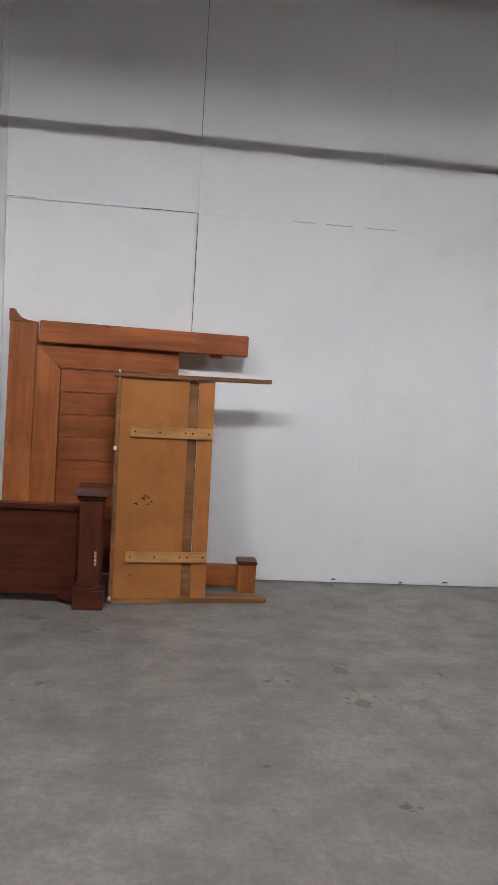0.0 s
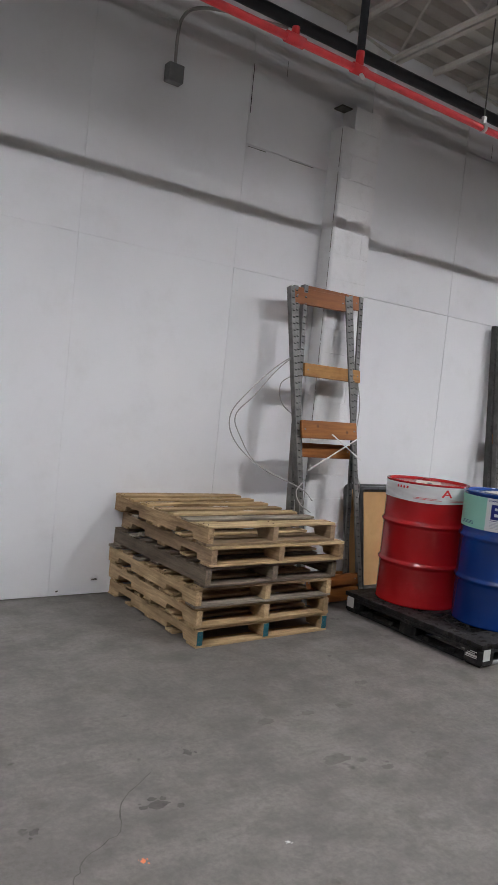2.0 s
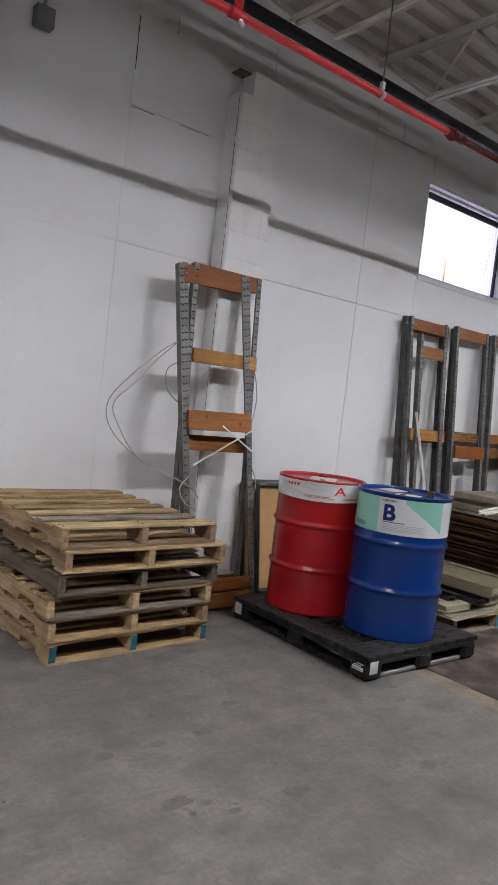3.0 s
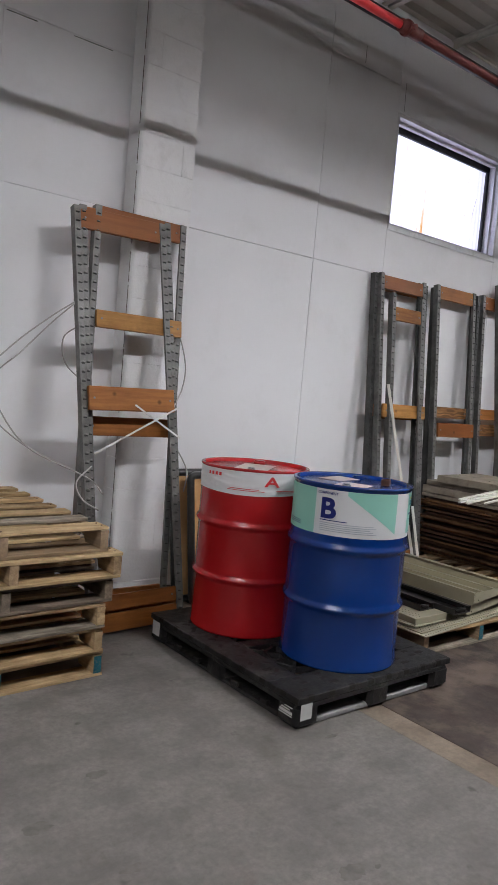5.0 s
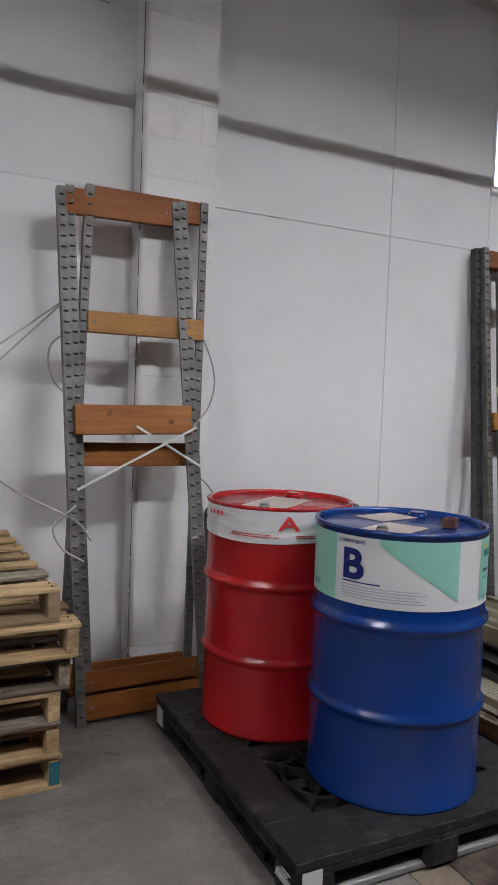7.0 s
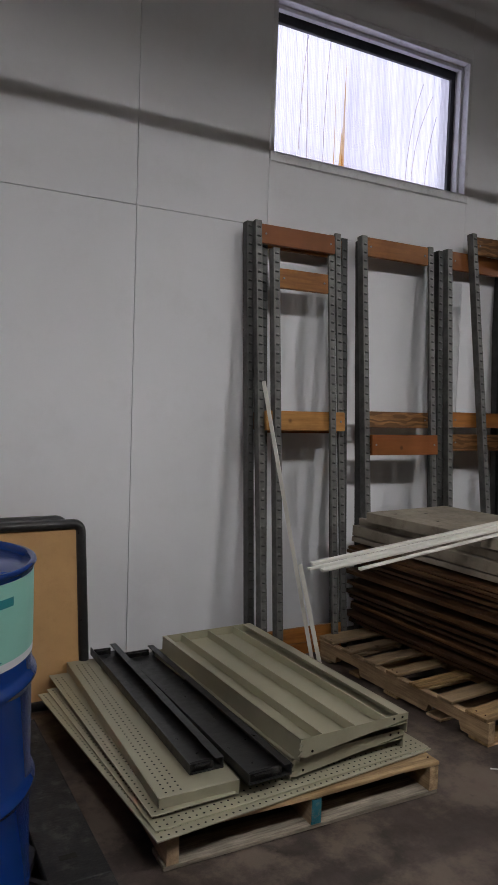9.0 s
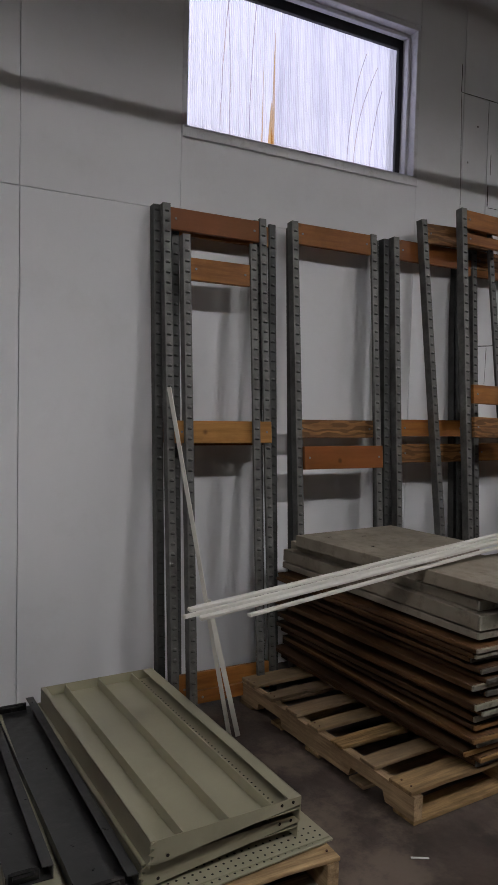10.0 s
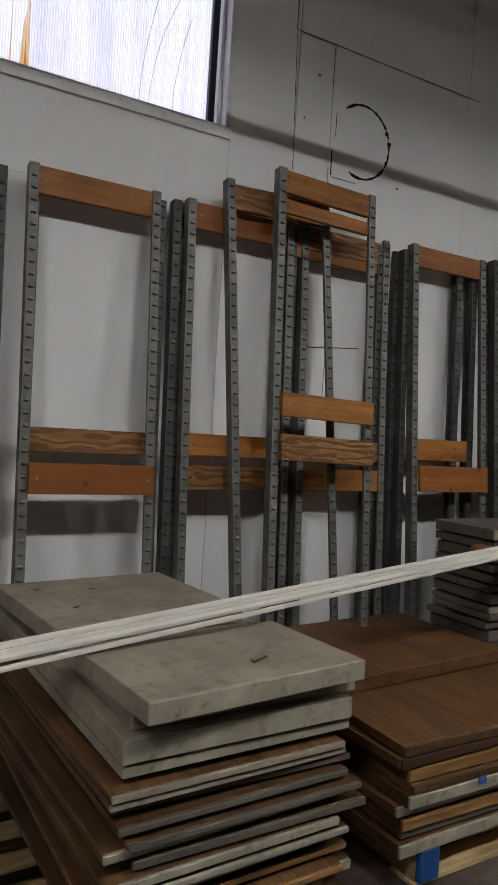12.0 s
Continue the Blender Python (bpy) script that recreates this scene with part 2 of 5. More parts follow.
RUST = paint("rusty_block", (0.11, 0.05, 0.03), 0.6, 0.3, 15, 0.1, 0.4)
CREAM = paint("cream_enamel", (0.34, 0.318, 0.222), 0.3, 0.08, 3, 0, 0.05, (0.26, 0.235, 0.15), 0.35)
BLACK_ENAMEL = paint("black_enamel", (0.018, 0.018, 0.018), 0.35, 0.2, 5, 0, 0.08, (0.1, 0.09, 0.085), 0.4)
CORK = paint("tan_board", (0.5, 0.3, 0.13), 0.75, 0.08, 6, 0, 0.3, (0.38, 0.22, 0.09), 0.4)
BOARD_BROWN = wood("shelf_board_y", (0.065, 0.03, 0.012), (0.17, 0.084, 0.033), "Y", 0.6, 8, 0.9, (0.035, 0.018, 0.009), 0.15)
BOARD_TOP = wood("shelf_board_face", (0.075, 0.034, 0.013), (0.15, 0.07, 0.027), "Y", 0.6, 5, 0.35, (0.1, 0.05, 0.022), 0.1, streak=0.45)
BOARD_GREY = paint("grey_painted_board", (0.27, 0.235, 0.185), 0.6, 0.25, 5, 0, 0.4, (0.14, 0.105, 0.075), 0.75)
BOARD_EDGE = paint("grey_board_edge", (0.31, 0.29, 0.23), 0.55, 0.3, 7, 0, 0.3, (0.09, 0.072, 0.05), 0.8)
BOARD_DARK = paint("dark_board", (0.1, 0.09, 0.075), 0.6, 0.2, 4, 0, 0.2, (0.05, 0.04, 0.035), 0.6)
RAW_EDGE = wood("raw_board_edge", (0.2, 0.1, 0.036), (0.33, 0.18, 0.065), "X", 0.7, 8, 0.3, (0.3, 0.17, 0.07))
BLUE_BLOCK = paint("blue_block", (0.01, 0.07, 0.25), 0.6, 0.2, 10)
STRIP_WHITE = paint("white_moulding", (0.74, 0.72, 0.66), 0.45, 0.05, 4, 0, 0.05, (0.5, 0.46, 0.38), 0.3)
CABLE = paint("pale_cable", (0.38, 0.375, 0.36), 0.5, 0.05, 10, 0, 0)
STRAP = paint("white_strap", (0.75, 0.75, 0.73), 0.4, 0.05, 10, 0, 0)
ORANGE = paint("orange_dot", (0.85, 0.25, 0.12), 0.6, 0.1, 20, 0, 0)
TUBE_GLOW = glow("fluorescent_tube", (0.985, 0.977, 1.0), TUBE_POWER)
DAY_GLOW = glow("daylight", (0.85, 0.85, 1.0), DAYLIGHT)


def sheet_material():
    """Milky ribbed plastic: passes and scatters daylight, with rust runs and creases."""
    m, nt, b = nodes_of("ribbed_plastic")
    out = nt.nodes["Material Output"]
    t = nt.nodes.new("ShaderNodeBsdfTranslucent")
    streak = ramp(nt, noise_tex(nt, 5, 4, 0.6, (1, 1, 0.08)), [(0.34, (0.74, 0.74, 0.82)), (0.5, (0.93, 0.93, 0.97))])
    rib = nt.nodes.new("ShaderNodeTexWave")
    rib.inputs["Scale"].default_value, rib.inputs["Distortion"].default_value = 26.0, 0.3
    rc = nt.nodes.new("ShaderNodeTexCoord")
    nt.links.new(rc.outputs["Object"], rib.inputs["Vector"])
    streak = mix(nt, 1.0, streak, ramp(nt, rib.outputs["Fac"], [(0.1, grey(0.8)), (0.5, grey(1.0))]), "MULTIPLY")
    rust = ramp(nt, noise_tex(nt, 3.2, 5, 0.6, (2.2, 1, 0.1)), [(0.72, grey(0)), (0.8, grey(0.6))])
    c = mix(nt, rust, streak, (0.75, 0.5, 0.2))
    nt.links.new(c, t.inputs[0])
    tr = nt.nodes.new("ShaderNodeBsdfTransparent")
    nt.links.new(c, tr.inputs[0])
    ms = nt.nodes.new("ShaderNodeMixShader")
    ms.inputs[0].default_value = 0.45
    nt.links.new(t.outputs[0], ms.inputs[1])
    nt.links.new(tr.outputs[0], ms.inputs[2])
    b.inputs["Base Color"].default_value = (0.8, 0.8, 0.85, 1)
    b.inputs["Roughness"].default_value = 0.3
    m2 = nt.nodes.new("ShaderNodeMixShader")
    m2.inputs[0].default_value = 0.9
    nt.links.new(b.outputs[0], m2.inputs[1])
    nt.links.new(ms.outputs[0], m2.inputs[2])
    nt.links.new(m2.outputs[0], out.inputs[0])
    return m


SHEET = sheet_material()


def film_material(name, colour):
    """A see-through stain on the plastic."""
    m, nt, _ = nodes_of(name)
    tr = nt.nodes.new("ShaderNodeBsdfTransparent")
    nt.links.new(ramp(nt, noise_tex(nt, 30, 4, 0.6, (1, 1, 0.15)), [(0.3, colour), (0.7, (0.9, 0.8, 0.7))]), tr.inputs[0])
    nt.links.new(tr.outputs[0], nt.nodes["Material Output"].inputs[0])
    return m


CREASE = film_material("crease", (0.68, 0.68, 0.76))
RUST_RUN = film_material("rust_run", (0.86, 0.68, 0.42))


# ---- mesh helpers ----
def box(bm, lo, hi, bevel=0.0, m=None):
    """A box between two corners, edges rounded by bevel, moved by m."""
    b = bmesh.new() if bevel or m is not None else bm
    v = [b.verts.new((x, y, z)) for z in (lo[2], hi[2]) for y in (lo[1], hi[1]) for x in (lo[0], hi[0])]
    for f in ((0, 2, 3, 1), (4, 5, 7, 6), (0, 1, 5, 4), (2, 6, 7, 3), (0, 4, 6, 2), (1, 3, 7, 5)):
        b.faces.new([v[i] for i in f])
    if b is not bm:
        if bevel:
            bmesh.ops.bevel(b, geom=b.edges[:], offset=bevel, segments=1, affect="EDGES", profile=0.5)
        if m is not None:
            b.transform(m)
        merge(bm, b)
    return bm


def merge(bm, other):
    index = {v: bm.verts.new(v.co) for v in other.verts}
    for f in other.faces:
        g = bm.faces.new([index[v] for v in f.verts])
        g.smooth = f.smooth
    other.free()


def boxed(lo, hi, bevel=0.0, m=None):
    return box(bmesh.new(), lo, hi, bevel, m)


def sweep(bm, pts, r, n=10, caps=True):
    """A round tube of radius r along points."""
    pts = [Vector(p) for p in pts]
    rings, up = [], None
    for i, p in enumerate(pts):
        d = (pts[min(i + 1, len(pts) - 1)] - pts[max(i - 1, 0)]).normalized()
        up = (Vector((0, 0, 1)) if abs(d.z) < 0.9 else Vector((1, 0, 0))) if up is None else up
        side = d.cross(up).normalized()
        up = side.cross(d).normalized()
        rings.append([bm.verts.new(p + r * (math.cos(a) * side + math.sin(a) * up)) for a in (2 * math.pi * k / n for k in range(n))])
    for a, b in zip(rings, rings[1:]):
        for k in range(n):
            bm.faces.new((a[k], a[(k + 1) % n], b[(k + 1) % n], b[k])).smooth = True
    if caps:
        bm.faces.new(rings[0][::-1])
        bm.faces.new(rings[-1])
    return bm


def smooth_line(pts, steps=8):
    """Catmull-Rom through points."""
    p = [Vector(q) for q in pts]
    p = [2 * p[0] - p[1]] + p + [2 * p[-1] - p[-2]]
    out = []
    for i in range(1, len(p) - 2):
        for k in range(steps):
            t = k / steps
            out.append(0.5 * (2 * p[i] + (p[i + 1] - p[i - 1]) * t + (2 * p[i - 1] - 5 * p[i] + 4 * p[i + 1] - p[i + 2]) * t * t + (3 * p[i] - p[i - 1] - 3 * p[i + 1] + p[i + 2]) * t ** 3))
    return out + [p[-2]]


def lathe(bm, profile, n=64):
    """A surface of revolution about z from (radius, height) pairs."""
    rings = [[bm.verts.new((r * math.cos(2 * math.pi * k / n), r * math.sin(2 * math.pi * k / n), z)) for k in range(n)] for r, z in profile]
    for a, b in zip(rings, rings[1:]):
        for k in range(n):
            bm.faces.new((a[k], a[(k + 1) % n], b[(k + 1) % n], b[k])).smooth = True
    return bm


def outline(bm, pts, depth, m=None):
    """A flat polygon in x and z, extruded by depth along y."""
    b = bmesh.new()
    front = [b.verts.new((x, 0, z)) for x, z in pts]
    back = [b.verts.new((x, depth, z)) for x, z in pts]
    b.faces.new(front)
    b.faces.new(back[::-1])
    for i in range(len(pts)):
        j = (i + 1) % len(pts)
        b.faces.new((front[j], front[i], back[i], back[j]))
    bmesh.ops.recalc_face_normals(b, faces=b.faces[:])
    if m is not None:
        b.transform(m)
    merge(bm, b)
    return bm


def mesh_of(name, bm, material):
    me = bpy.data.meshes.new(name)
    bm.to_mesh(me)
    bm.free()
    me.materials.append(material)
    return me


def part(name, bm, material, parent, label=""):
    ob = new(name, mesh_of(name, bm, material))
    ob.parent = parent
    return tagged(ob, label)


def shared(name, me, parent, m):
    ob = new(name, me)
    ob.parent, ob.matrix_basis = parent, m
    return ob


def stuff(ob):
    return tagged(ob, kind="stuff")


def thing(name, m, label, category, group="", kind=""):
    ob = new(name)
    ob.empty_display_size = 0.1
    ob.matrix_basis = m
    return tagged(ob, label, category, group, kind)


def solid(name, bm, material, label, category="", kind="", group="", m=None):
    ob = new(name, mesh_of(name, bm, material))
    if m is not None:
        ob.matrix_basis = m
    return tagged(ob, label, category, group, kind)


def text_mesh(body, size):
    cu = bpy.data.curves.new("letters", "FONT")
    cu.body, cu.size, cu.offset = body, size, size * 0.018
    ob = bpy.data.objects.new("letters", cu)
    me = bpy.data.meshes.new_from_object(ob)
    bpy.data.objects.remove(ob)
    b = bmesh.new()
    b.from_mesh(me)
    bpy.data.meshes.remove(me)
    return b


rng = random.Random(7)

# ---- structure ----
WY = 5.055          # face of the long wall
TOP = 4.58          # underside of the roof deck
X0, X1, Y0 = -14.0, 26.0, -22.0
W = dict(x0=7.315, x1=8.868, z0=2.9, z1=3.8)

floor_a = solid("floor", boxed((X0, Y0, -0.2), (5.215, WY + 0.3, 0.0)), FLOOR_GREY, "worn grey concrete slab with small oil stains", "floor", "structure")
solid("floor_strip", boxed((5.221, Y0, -0.2), (5.36, WY + 0.3, -0.002)), FLOOR_TAN, "tan concrete joint strip between two slabs", "floor", "structure")
solid("floor_east", boxed((5.364, Y0, -0.2), (X1, WY + 0.3, -0.001)), FLOOR_BROWN, "dark brown stained concrete slab", "floor", "structure")
solid("floor_base", boxed((X0, Y0, -0.4), (X1, WY + 0.3, -0.2)), HOLE, "sub-base below the slabs", "floor", "structure")

wall = thing("wall_north", pose(0, 0, 0), "white painted panel wall with fine joints", "wall", kind="structure")
bm = bmesh.new()
for lo, hi in (((X0, 0), (W["x0"], TOP + 0.2)), ((W["x1"], 0), (X1, TOP + 0.2)), ((W["x0"], 0), (W["x1"], W["z0"])), ((W["x0"], W["z1"]), (W["x1"], TOP + 0.2))):
    box(bm, (lo[0], WY + 0.02, lo[1]), (hi[0], WY + 0.3, hi[1]))
part("backing", bm, WHITE_WALL, wall)


def panel(x0, x1, z0, z1, gap=0.0016):
    gap = 0.0005 if gap < 0.0018 else gap * 0.8
    part("panel", boxed((x0 + gap, WY, z0 + gap), (x1 - gap, WY + 0.0195, z1 - gap), 0.0006), WHITE_WALL, wall)


Z1 = 2.462
for a, b, g in ((X0, -3.2, 0.0015), (-3.2, -2.02, 0.0015), (-2.02, -0.8, 0.0015), (-0.8, 0.422, 0.0036), (0.422, 1.642, 0.0014), (1.642, 2.852, 0.0014), (2.852, 4.08, 0.0016), (4.08, 5.299, 0.002), (5.299, 6.52, 0.0028), (6.52, W["x0"], 0.0026), (W["x0"], W["x1"], 0.0018), (W["x1"], 9.235, 0.0018), (9.235, 10.45, 0.0018), (10.45, 11.67, 0.0018), (11.67, 12.9, 0.0018), (12.9, X1, 0.0018)):
    panel(a, b, 0.006, Z1, g)
for a, b, z0, z1, g in ((X0, -3.2, Z1, TOP, 0.0014), (-3.2, -2.02, Z1, TOP, 0.0014), (-2.02, -0.8, Z1, TOP, 0.0014), (-0.8, 0.422, Z1, TOP, 0.0016), (0.422, 1.642, Z1, TOP, 0.0013), (1.642, 2.852, Z1, TOP, 0.0012), (2.852, 4.08, Z1, TOP, 0.0012),
                     (4.08, 5.299, Z1, 3.39, 0.0012), (4.08, 5.299, 3.39, TOP, 0.002), (5.299, 6.52, Z1, TOP, 0.0026), (6.52, W["x0"], Z1, 4.01, 0.0018), (6.52, W["x0"], 4.01, TOP, 0.0018),
                     (W["x0"], W["x1"], Z1, W["z0"], 0.0014), (W["x0"], W["x1"], W["z1"], TOP, 0.0016), (W["x1"], 9.235, Z1, TOP, 0.0014), (9.235, 9.46, Z1, 3.487, 0.0055), (9.46, 10.45, Z1, 3.487, 0.0013), (9.235, 10.45, 3.487, TOP, 0.005), (10.45, 11.67, Z1, TOP, 0.0014), (11.67, 12.9, Z1, TOP, 0.0014), (12.9, X1, Z1, TOP, 0.0014)):
    panel(a, b, z0, z1, g)

for nm, lo, hi in (("wall_west", (X0 - 0.2, Y0, -0.2), (X0, WY + 0.3, TOP + 0.2)), ("wall_east", (X1, Y0, -0.2), (X1 + 0.2, WY + 0.3, TOP + 0.2)), ("wall_south", (X0 - 0.2, Y0 - 0.2, -0.2), (X1 + 0.2, Y0, TOP + 0.2))):
    solid(nm, boxed(lo, hi), WHITE_WALL, "plain white painted wall", "wall", "structure")

# painted block piers
def bullnose(x0, x1, y0, z0, z1, r=0.03):
    """A block with a rounded left front corner."""
    pts = [(x0 + r - r * math.cos(radians(a)), -(y0 + r - r * math.sin(radians(a)))) for a in (0, 18, 36, 54, 72, 90)]
    bm = outline(bmesh.new(), pts + [(x1, -y0), (x1, -(WY - 0.002)), (x0, -(WY - 0.002))], z1 - z0, pose(0, 0, z1, -90, 0, 0) @ Matrix.Diagonal((1, 1, -1, 1)))
    return bm


def pier(name, x0, x1, top, notch):
    p = thing(name, pose(0, 0, 0), "white painted concrete block pier against the wall", "pier", kind="structure")
    y0 = 4.894
    part("core", boxed((x0 + 0.004, y0 + 0.032, 0), (x1 - 0.004, WY - 0.001, top - (0.19 if notch else 0.002))), BLOCK_PAINT, p)
    if notch:
        part("core", boxed(((x0 + x1) / 2 - 0.08, y0 + 0.004, top - 0.189), (x1 - 0.004, WY - 0.001, top - 0.002)), BLOCK_PAINT, p)
        part("loose_slab", boxed((x0, y0 + 0.05, top - 0.012), (x0 + 0.13, WY - 0.002, top), 0.003), BOARD_DARK, p, "dark broken edge above the notch")
    z, k = 0.12, 0
    part("block", boxed((x0, y0, 0), (x1, WY - 0.002, 0.117), 0.004), BLOCK_PAINT, p)
    while z < top - 0.01:
        z1 = min(z + 0.2, top)
        cut = (x0 + x1) / 2 + (0.11 if k % 2 else -0.09)
        last = z1 > top - 0.16
        for a, b in ((x0, cut - 0.0005), (cut + 0.0005, x1)) if k % 3 == 1 or (notch and last) else ((x0, x1),):
            if notch and last and a == x0:
                continue
            dy = rng.uniform(0, 0.0015)
            part("block", bullnose(a, b, y0 + dy, z + 0.0006, z1 - 0.0006) if a == x0 else boxed((a, y0 + dy, z + 0.0004), (b, WY - 0.002, z1 - 0.0004), 0.0012), BLOCK_PAINT, p)
        z, k = z1, k + 1
    return p


pier("pier_1", 4.882, 5.279, 3.9, True)
bm, z, gap_rng = bmesh.new(), 0.0, random.Random(31)
while z < 3.66:
    h = gap_rng.uniform(0.08, 0.4)
    box(bm, (4.8785 + gap_rng.uniform(0, 0.0012), 4.91, z), (4.8818, 4.913, min(z + h, 3.7)))
    z += h + gap_rng.uniform(0.01, 0.05)
solid("wall_gap", bm, BOARD_DARK, "dark open gap beside the block pier", "gap", "structure")
pier("pier_2", -1.26, -0.842, TOP, False)

# roof deck: ribbed sheet over open joists
bm = bmesh.new()
prof, y = [], Y0
while y < WY + 0.2:
    prof += [(y, TOP), (y + 0.075, TOP), (y + 0.1, TOP + 0.045), (y + 0.175, TOP + 0.045)]
    y += 0.2
rows = [[bm.verts.new((x, a, b)) for a, b in prof] for x in (X0, X1)]
for i in range(len(prof) - 1):
    bm.faces.new((rows[0][i], rows[0][i + 1], rows[1][i + 1], rows[1][i]))
solid("ceiling", bm, DECK, "off-white ribbed steel roof deck", "ceiling", "structure")
solid("roof_cap", boxed((X0, Y0, TOP + 0.08), (X1, WY + 0.3, TOP + 0.2)), DECK, "closed roof above the deck", "roof", "structure")


def joist(x):
    j = thing("roof_joist", pose(x, 0, 0), "off-white open web steel roof joist under the deck", "joist", "roof joists")
    zt, zb, ye = TOP - 0.005, 4.09, WY
    bm = bmesh.new()
    for s in (-1, 1):
        box(bm, (s * 0.012 if s > 0 else -0.052, Y0, zt - 0.006), (0.052 if s > 0 else -0.012, ye, zt))
        box(bm, (0.012 if s > 0 else -0.018, Y0, zt - 0.05), (0.018 if s > 0 else -0.012, ye, zt - 0.006))
    part("top_chord", bm, JOIST, j)
    bm = bmesh.new()
    for s in (-1, 1):
        box(bm, (0.012 if s > 0 else -0.052, Y0, zb), (0.052 if s > 0 else -0.012, 4.47, zb + 0.006))
        box(bm, (0.012 if s > 0 else -0.018, Y0, zb + 0.006), (0.018 if s > 0 else -0.012, 4.47, zb + 0.045))
    part("bottom_chord", bm, JOIST, j)
    rod = mesh_of("web", sweep(bmesh.new(), [(0, 0, 0), (0, 0, 1)], 0.011, 6), JOIST)
    y, up = 5.0, False
    while y > -3.0:
        a = Vector((0, y, zt - 0.03 if not up else zb + 0.02))
        y2 = y - (0.55 if y > 4.9 else 0.38)
        b = Vector((0, y2, zb + 0.02 if not up else zt - 0.03))
        d = b - a
        shared("web", rod, j, Matrix.Translation(a) @ d.to_track_quat("Z", "Y").to_matrix().to_4x4() @ Matrix.Diagonal((1, 1, d.length, 1)))
        y, up = y2, not up


for i in range(-4, 7):
    joist(4.95 + 1.5 * i)

# window with ribbed plastic sheet
win = thing("window_1", pose(0, 0, 0), "high window filled with milky ribbed plastic, rust streaked", "window", kind="structure")
x0, x1, z0, z1 = W["x0"], W["x1"], W["z0"], W["z1"]
for lo, hi in (((x0, WY - 0.006, z0 - 0.045), (x1, WY + 0.2, z0)), ((x0, WY + 0.0, z1 - 0.035), (x1, WY + 0.2, z1)), ((x0, WY + 0.0, z0), (x0 + 0.03, WY + 0.2, z1 - 0.035)), ((x1 - 0.03, WY - 0.008, z0), (x1, WY + 0.2, z1 - 0.035))):
    part("window_frame", boxed(lo, hi, 0.003), TRIM_WHITE, win)
for lo, hi in (((x0 + 0.03, WY + 0.125, z1 - 0.1), (x1 - 0.03, WY + 0.15, z1 - 0.035)), ((x1 - 0.065, WY + 0.125, z0), (x1 - 0.03, WY + 0.15, z1 - 0.1)), ((x0 + 0.03, WY + 0.125, z0), (x0 + 0.04, WY + 0.15, z1 - 0.1))):
    part("gasket", boxed(lo, hi, 0.002), TRIM_DARK, win, "black rubber gasket")
for lo, hi in (((x0 + 0.03, WY + 0.06, z1 - 0.06), (x1 - 0.03, WY + 0.1, z1 - 0.035)), ((x1 - 0.05, WY + 0.05, z0), (x1 - 0.03, WY + 0.09, z1 - 0.06))):
    part("inner_stop", boxed(lo, hi, 0.003), TRIM_WHITE, win)
part("window_sill", boxed((x0 - 0.0, WY - 0.012, z0 - 0.06), (x1, WY - 0.007, z0 - 0.012), 0.002), TRIM_WHITE, win)
bm = bmesh.new()
n = 190
cols = []
for i in range(n + 1):
    x = x0 + 0.035 + (x1 - x0 - 0.07) * i / n
    dy = 0.0035 * (1 if i % 2 else -1) + 0.012 * noise.noise((x * 4, 0, 0))
    cols.append([bm.verts.new((x, WY + 0.165 + dy + 0.01 * noise.noise((x * 6, z * 1.5, 3)), z)) for z in (z0, z0 + 0.3, z0 + 0.6, z1 - 0.035)])
for a, b in zip(cols, cols[1:]):
    for k in range(3):
        bm.faces.new((a[k], b[k], b[k + 1], a[k + 1]))
pane = part("pane", bm, SHEET, win, "milky ribbed plastic sheet")
pane.visible_shadow = False
for rx, w, h in ((7.93, 0.012, 0.7), (7.915, 0.02, 0.3), (7.86, 0.004, 0.5)):
    bm = bmesh.new()
    outline(bm, [(rx - w, z0), (rx + w, z0), (rx + w * 0.5, z0 + h * 0.5), (rx + w * 0.15, z0 + h), (rx - w * 0.25, z0 + h * 0.8)], 0.001, pose(0, WY + 0.14 + 0.002 * h, 0))
    part("rust_run", bm, RUST_RUN, win, "orange rust run")
for k, (cx, cz, lx, h) in enumerate(((7.6, 3.0, 0.05, 0.75), (7.66, 2.92, -0.03, 0.8), (7.78, 2.95, 0.03, 0.78), (8.45, 2.92, 0.12, 0.7), (8.5, 2.94, 0.16, 0.62), (8.62, 2.93, 0.08, 0.5))):
    bm = bmesh.new()
    q = [Vector((cx + lx * (t / 8) ** 2 + 0.006 * noise.noise((k, t * 0.7, 0)), WY + 0.146, cz + h * t / 8)) for t in range(9)]
    sweep(bm, q, 0.0022, 5)
    part("crease", bm, CREASE, win, "grey crease in the plastic sheet")
solid("backdrop", boxed((x0 - 0.6, WY + 0.7, z0 - 0.6), (x1 + 0.6, WY + 0.72, z1 + 0.6)), DAY_GLOW, "bright overcast daylight outside the window", "sky", "structure")

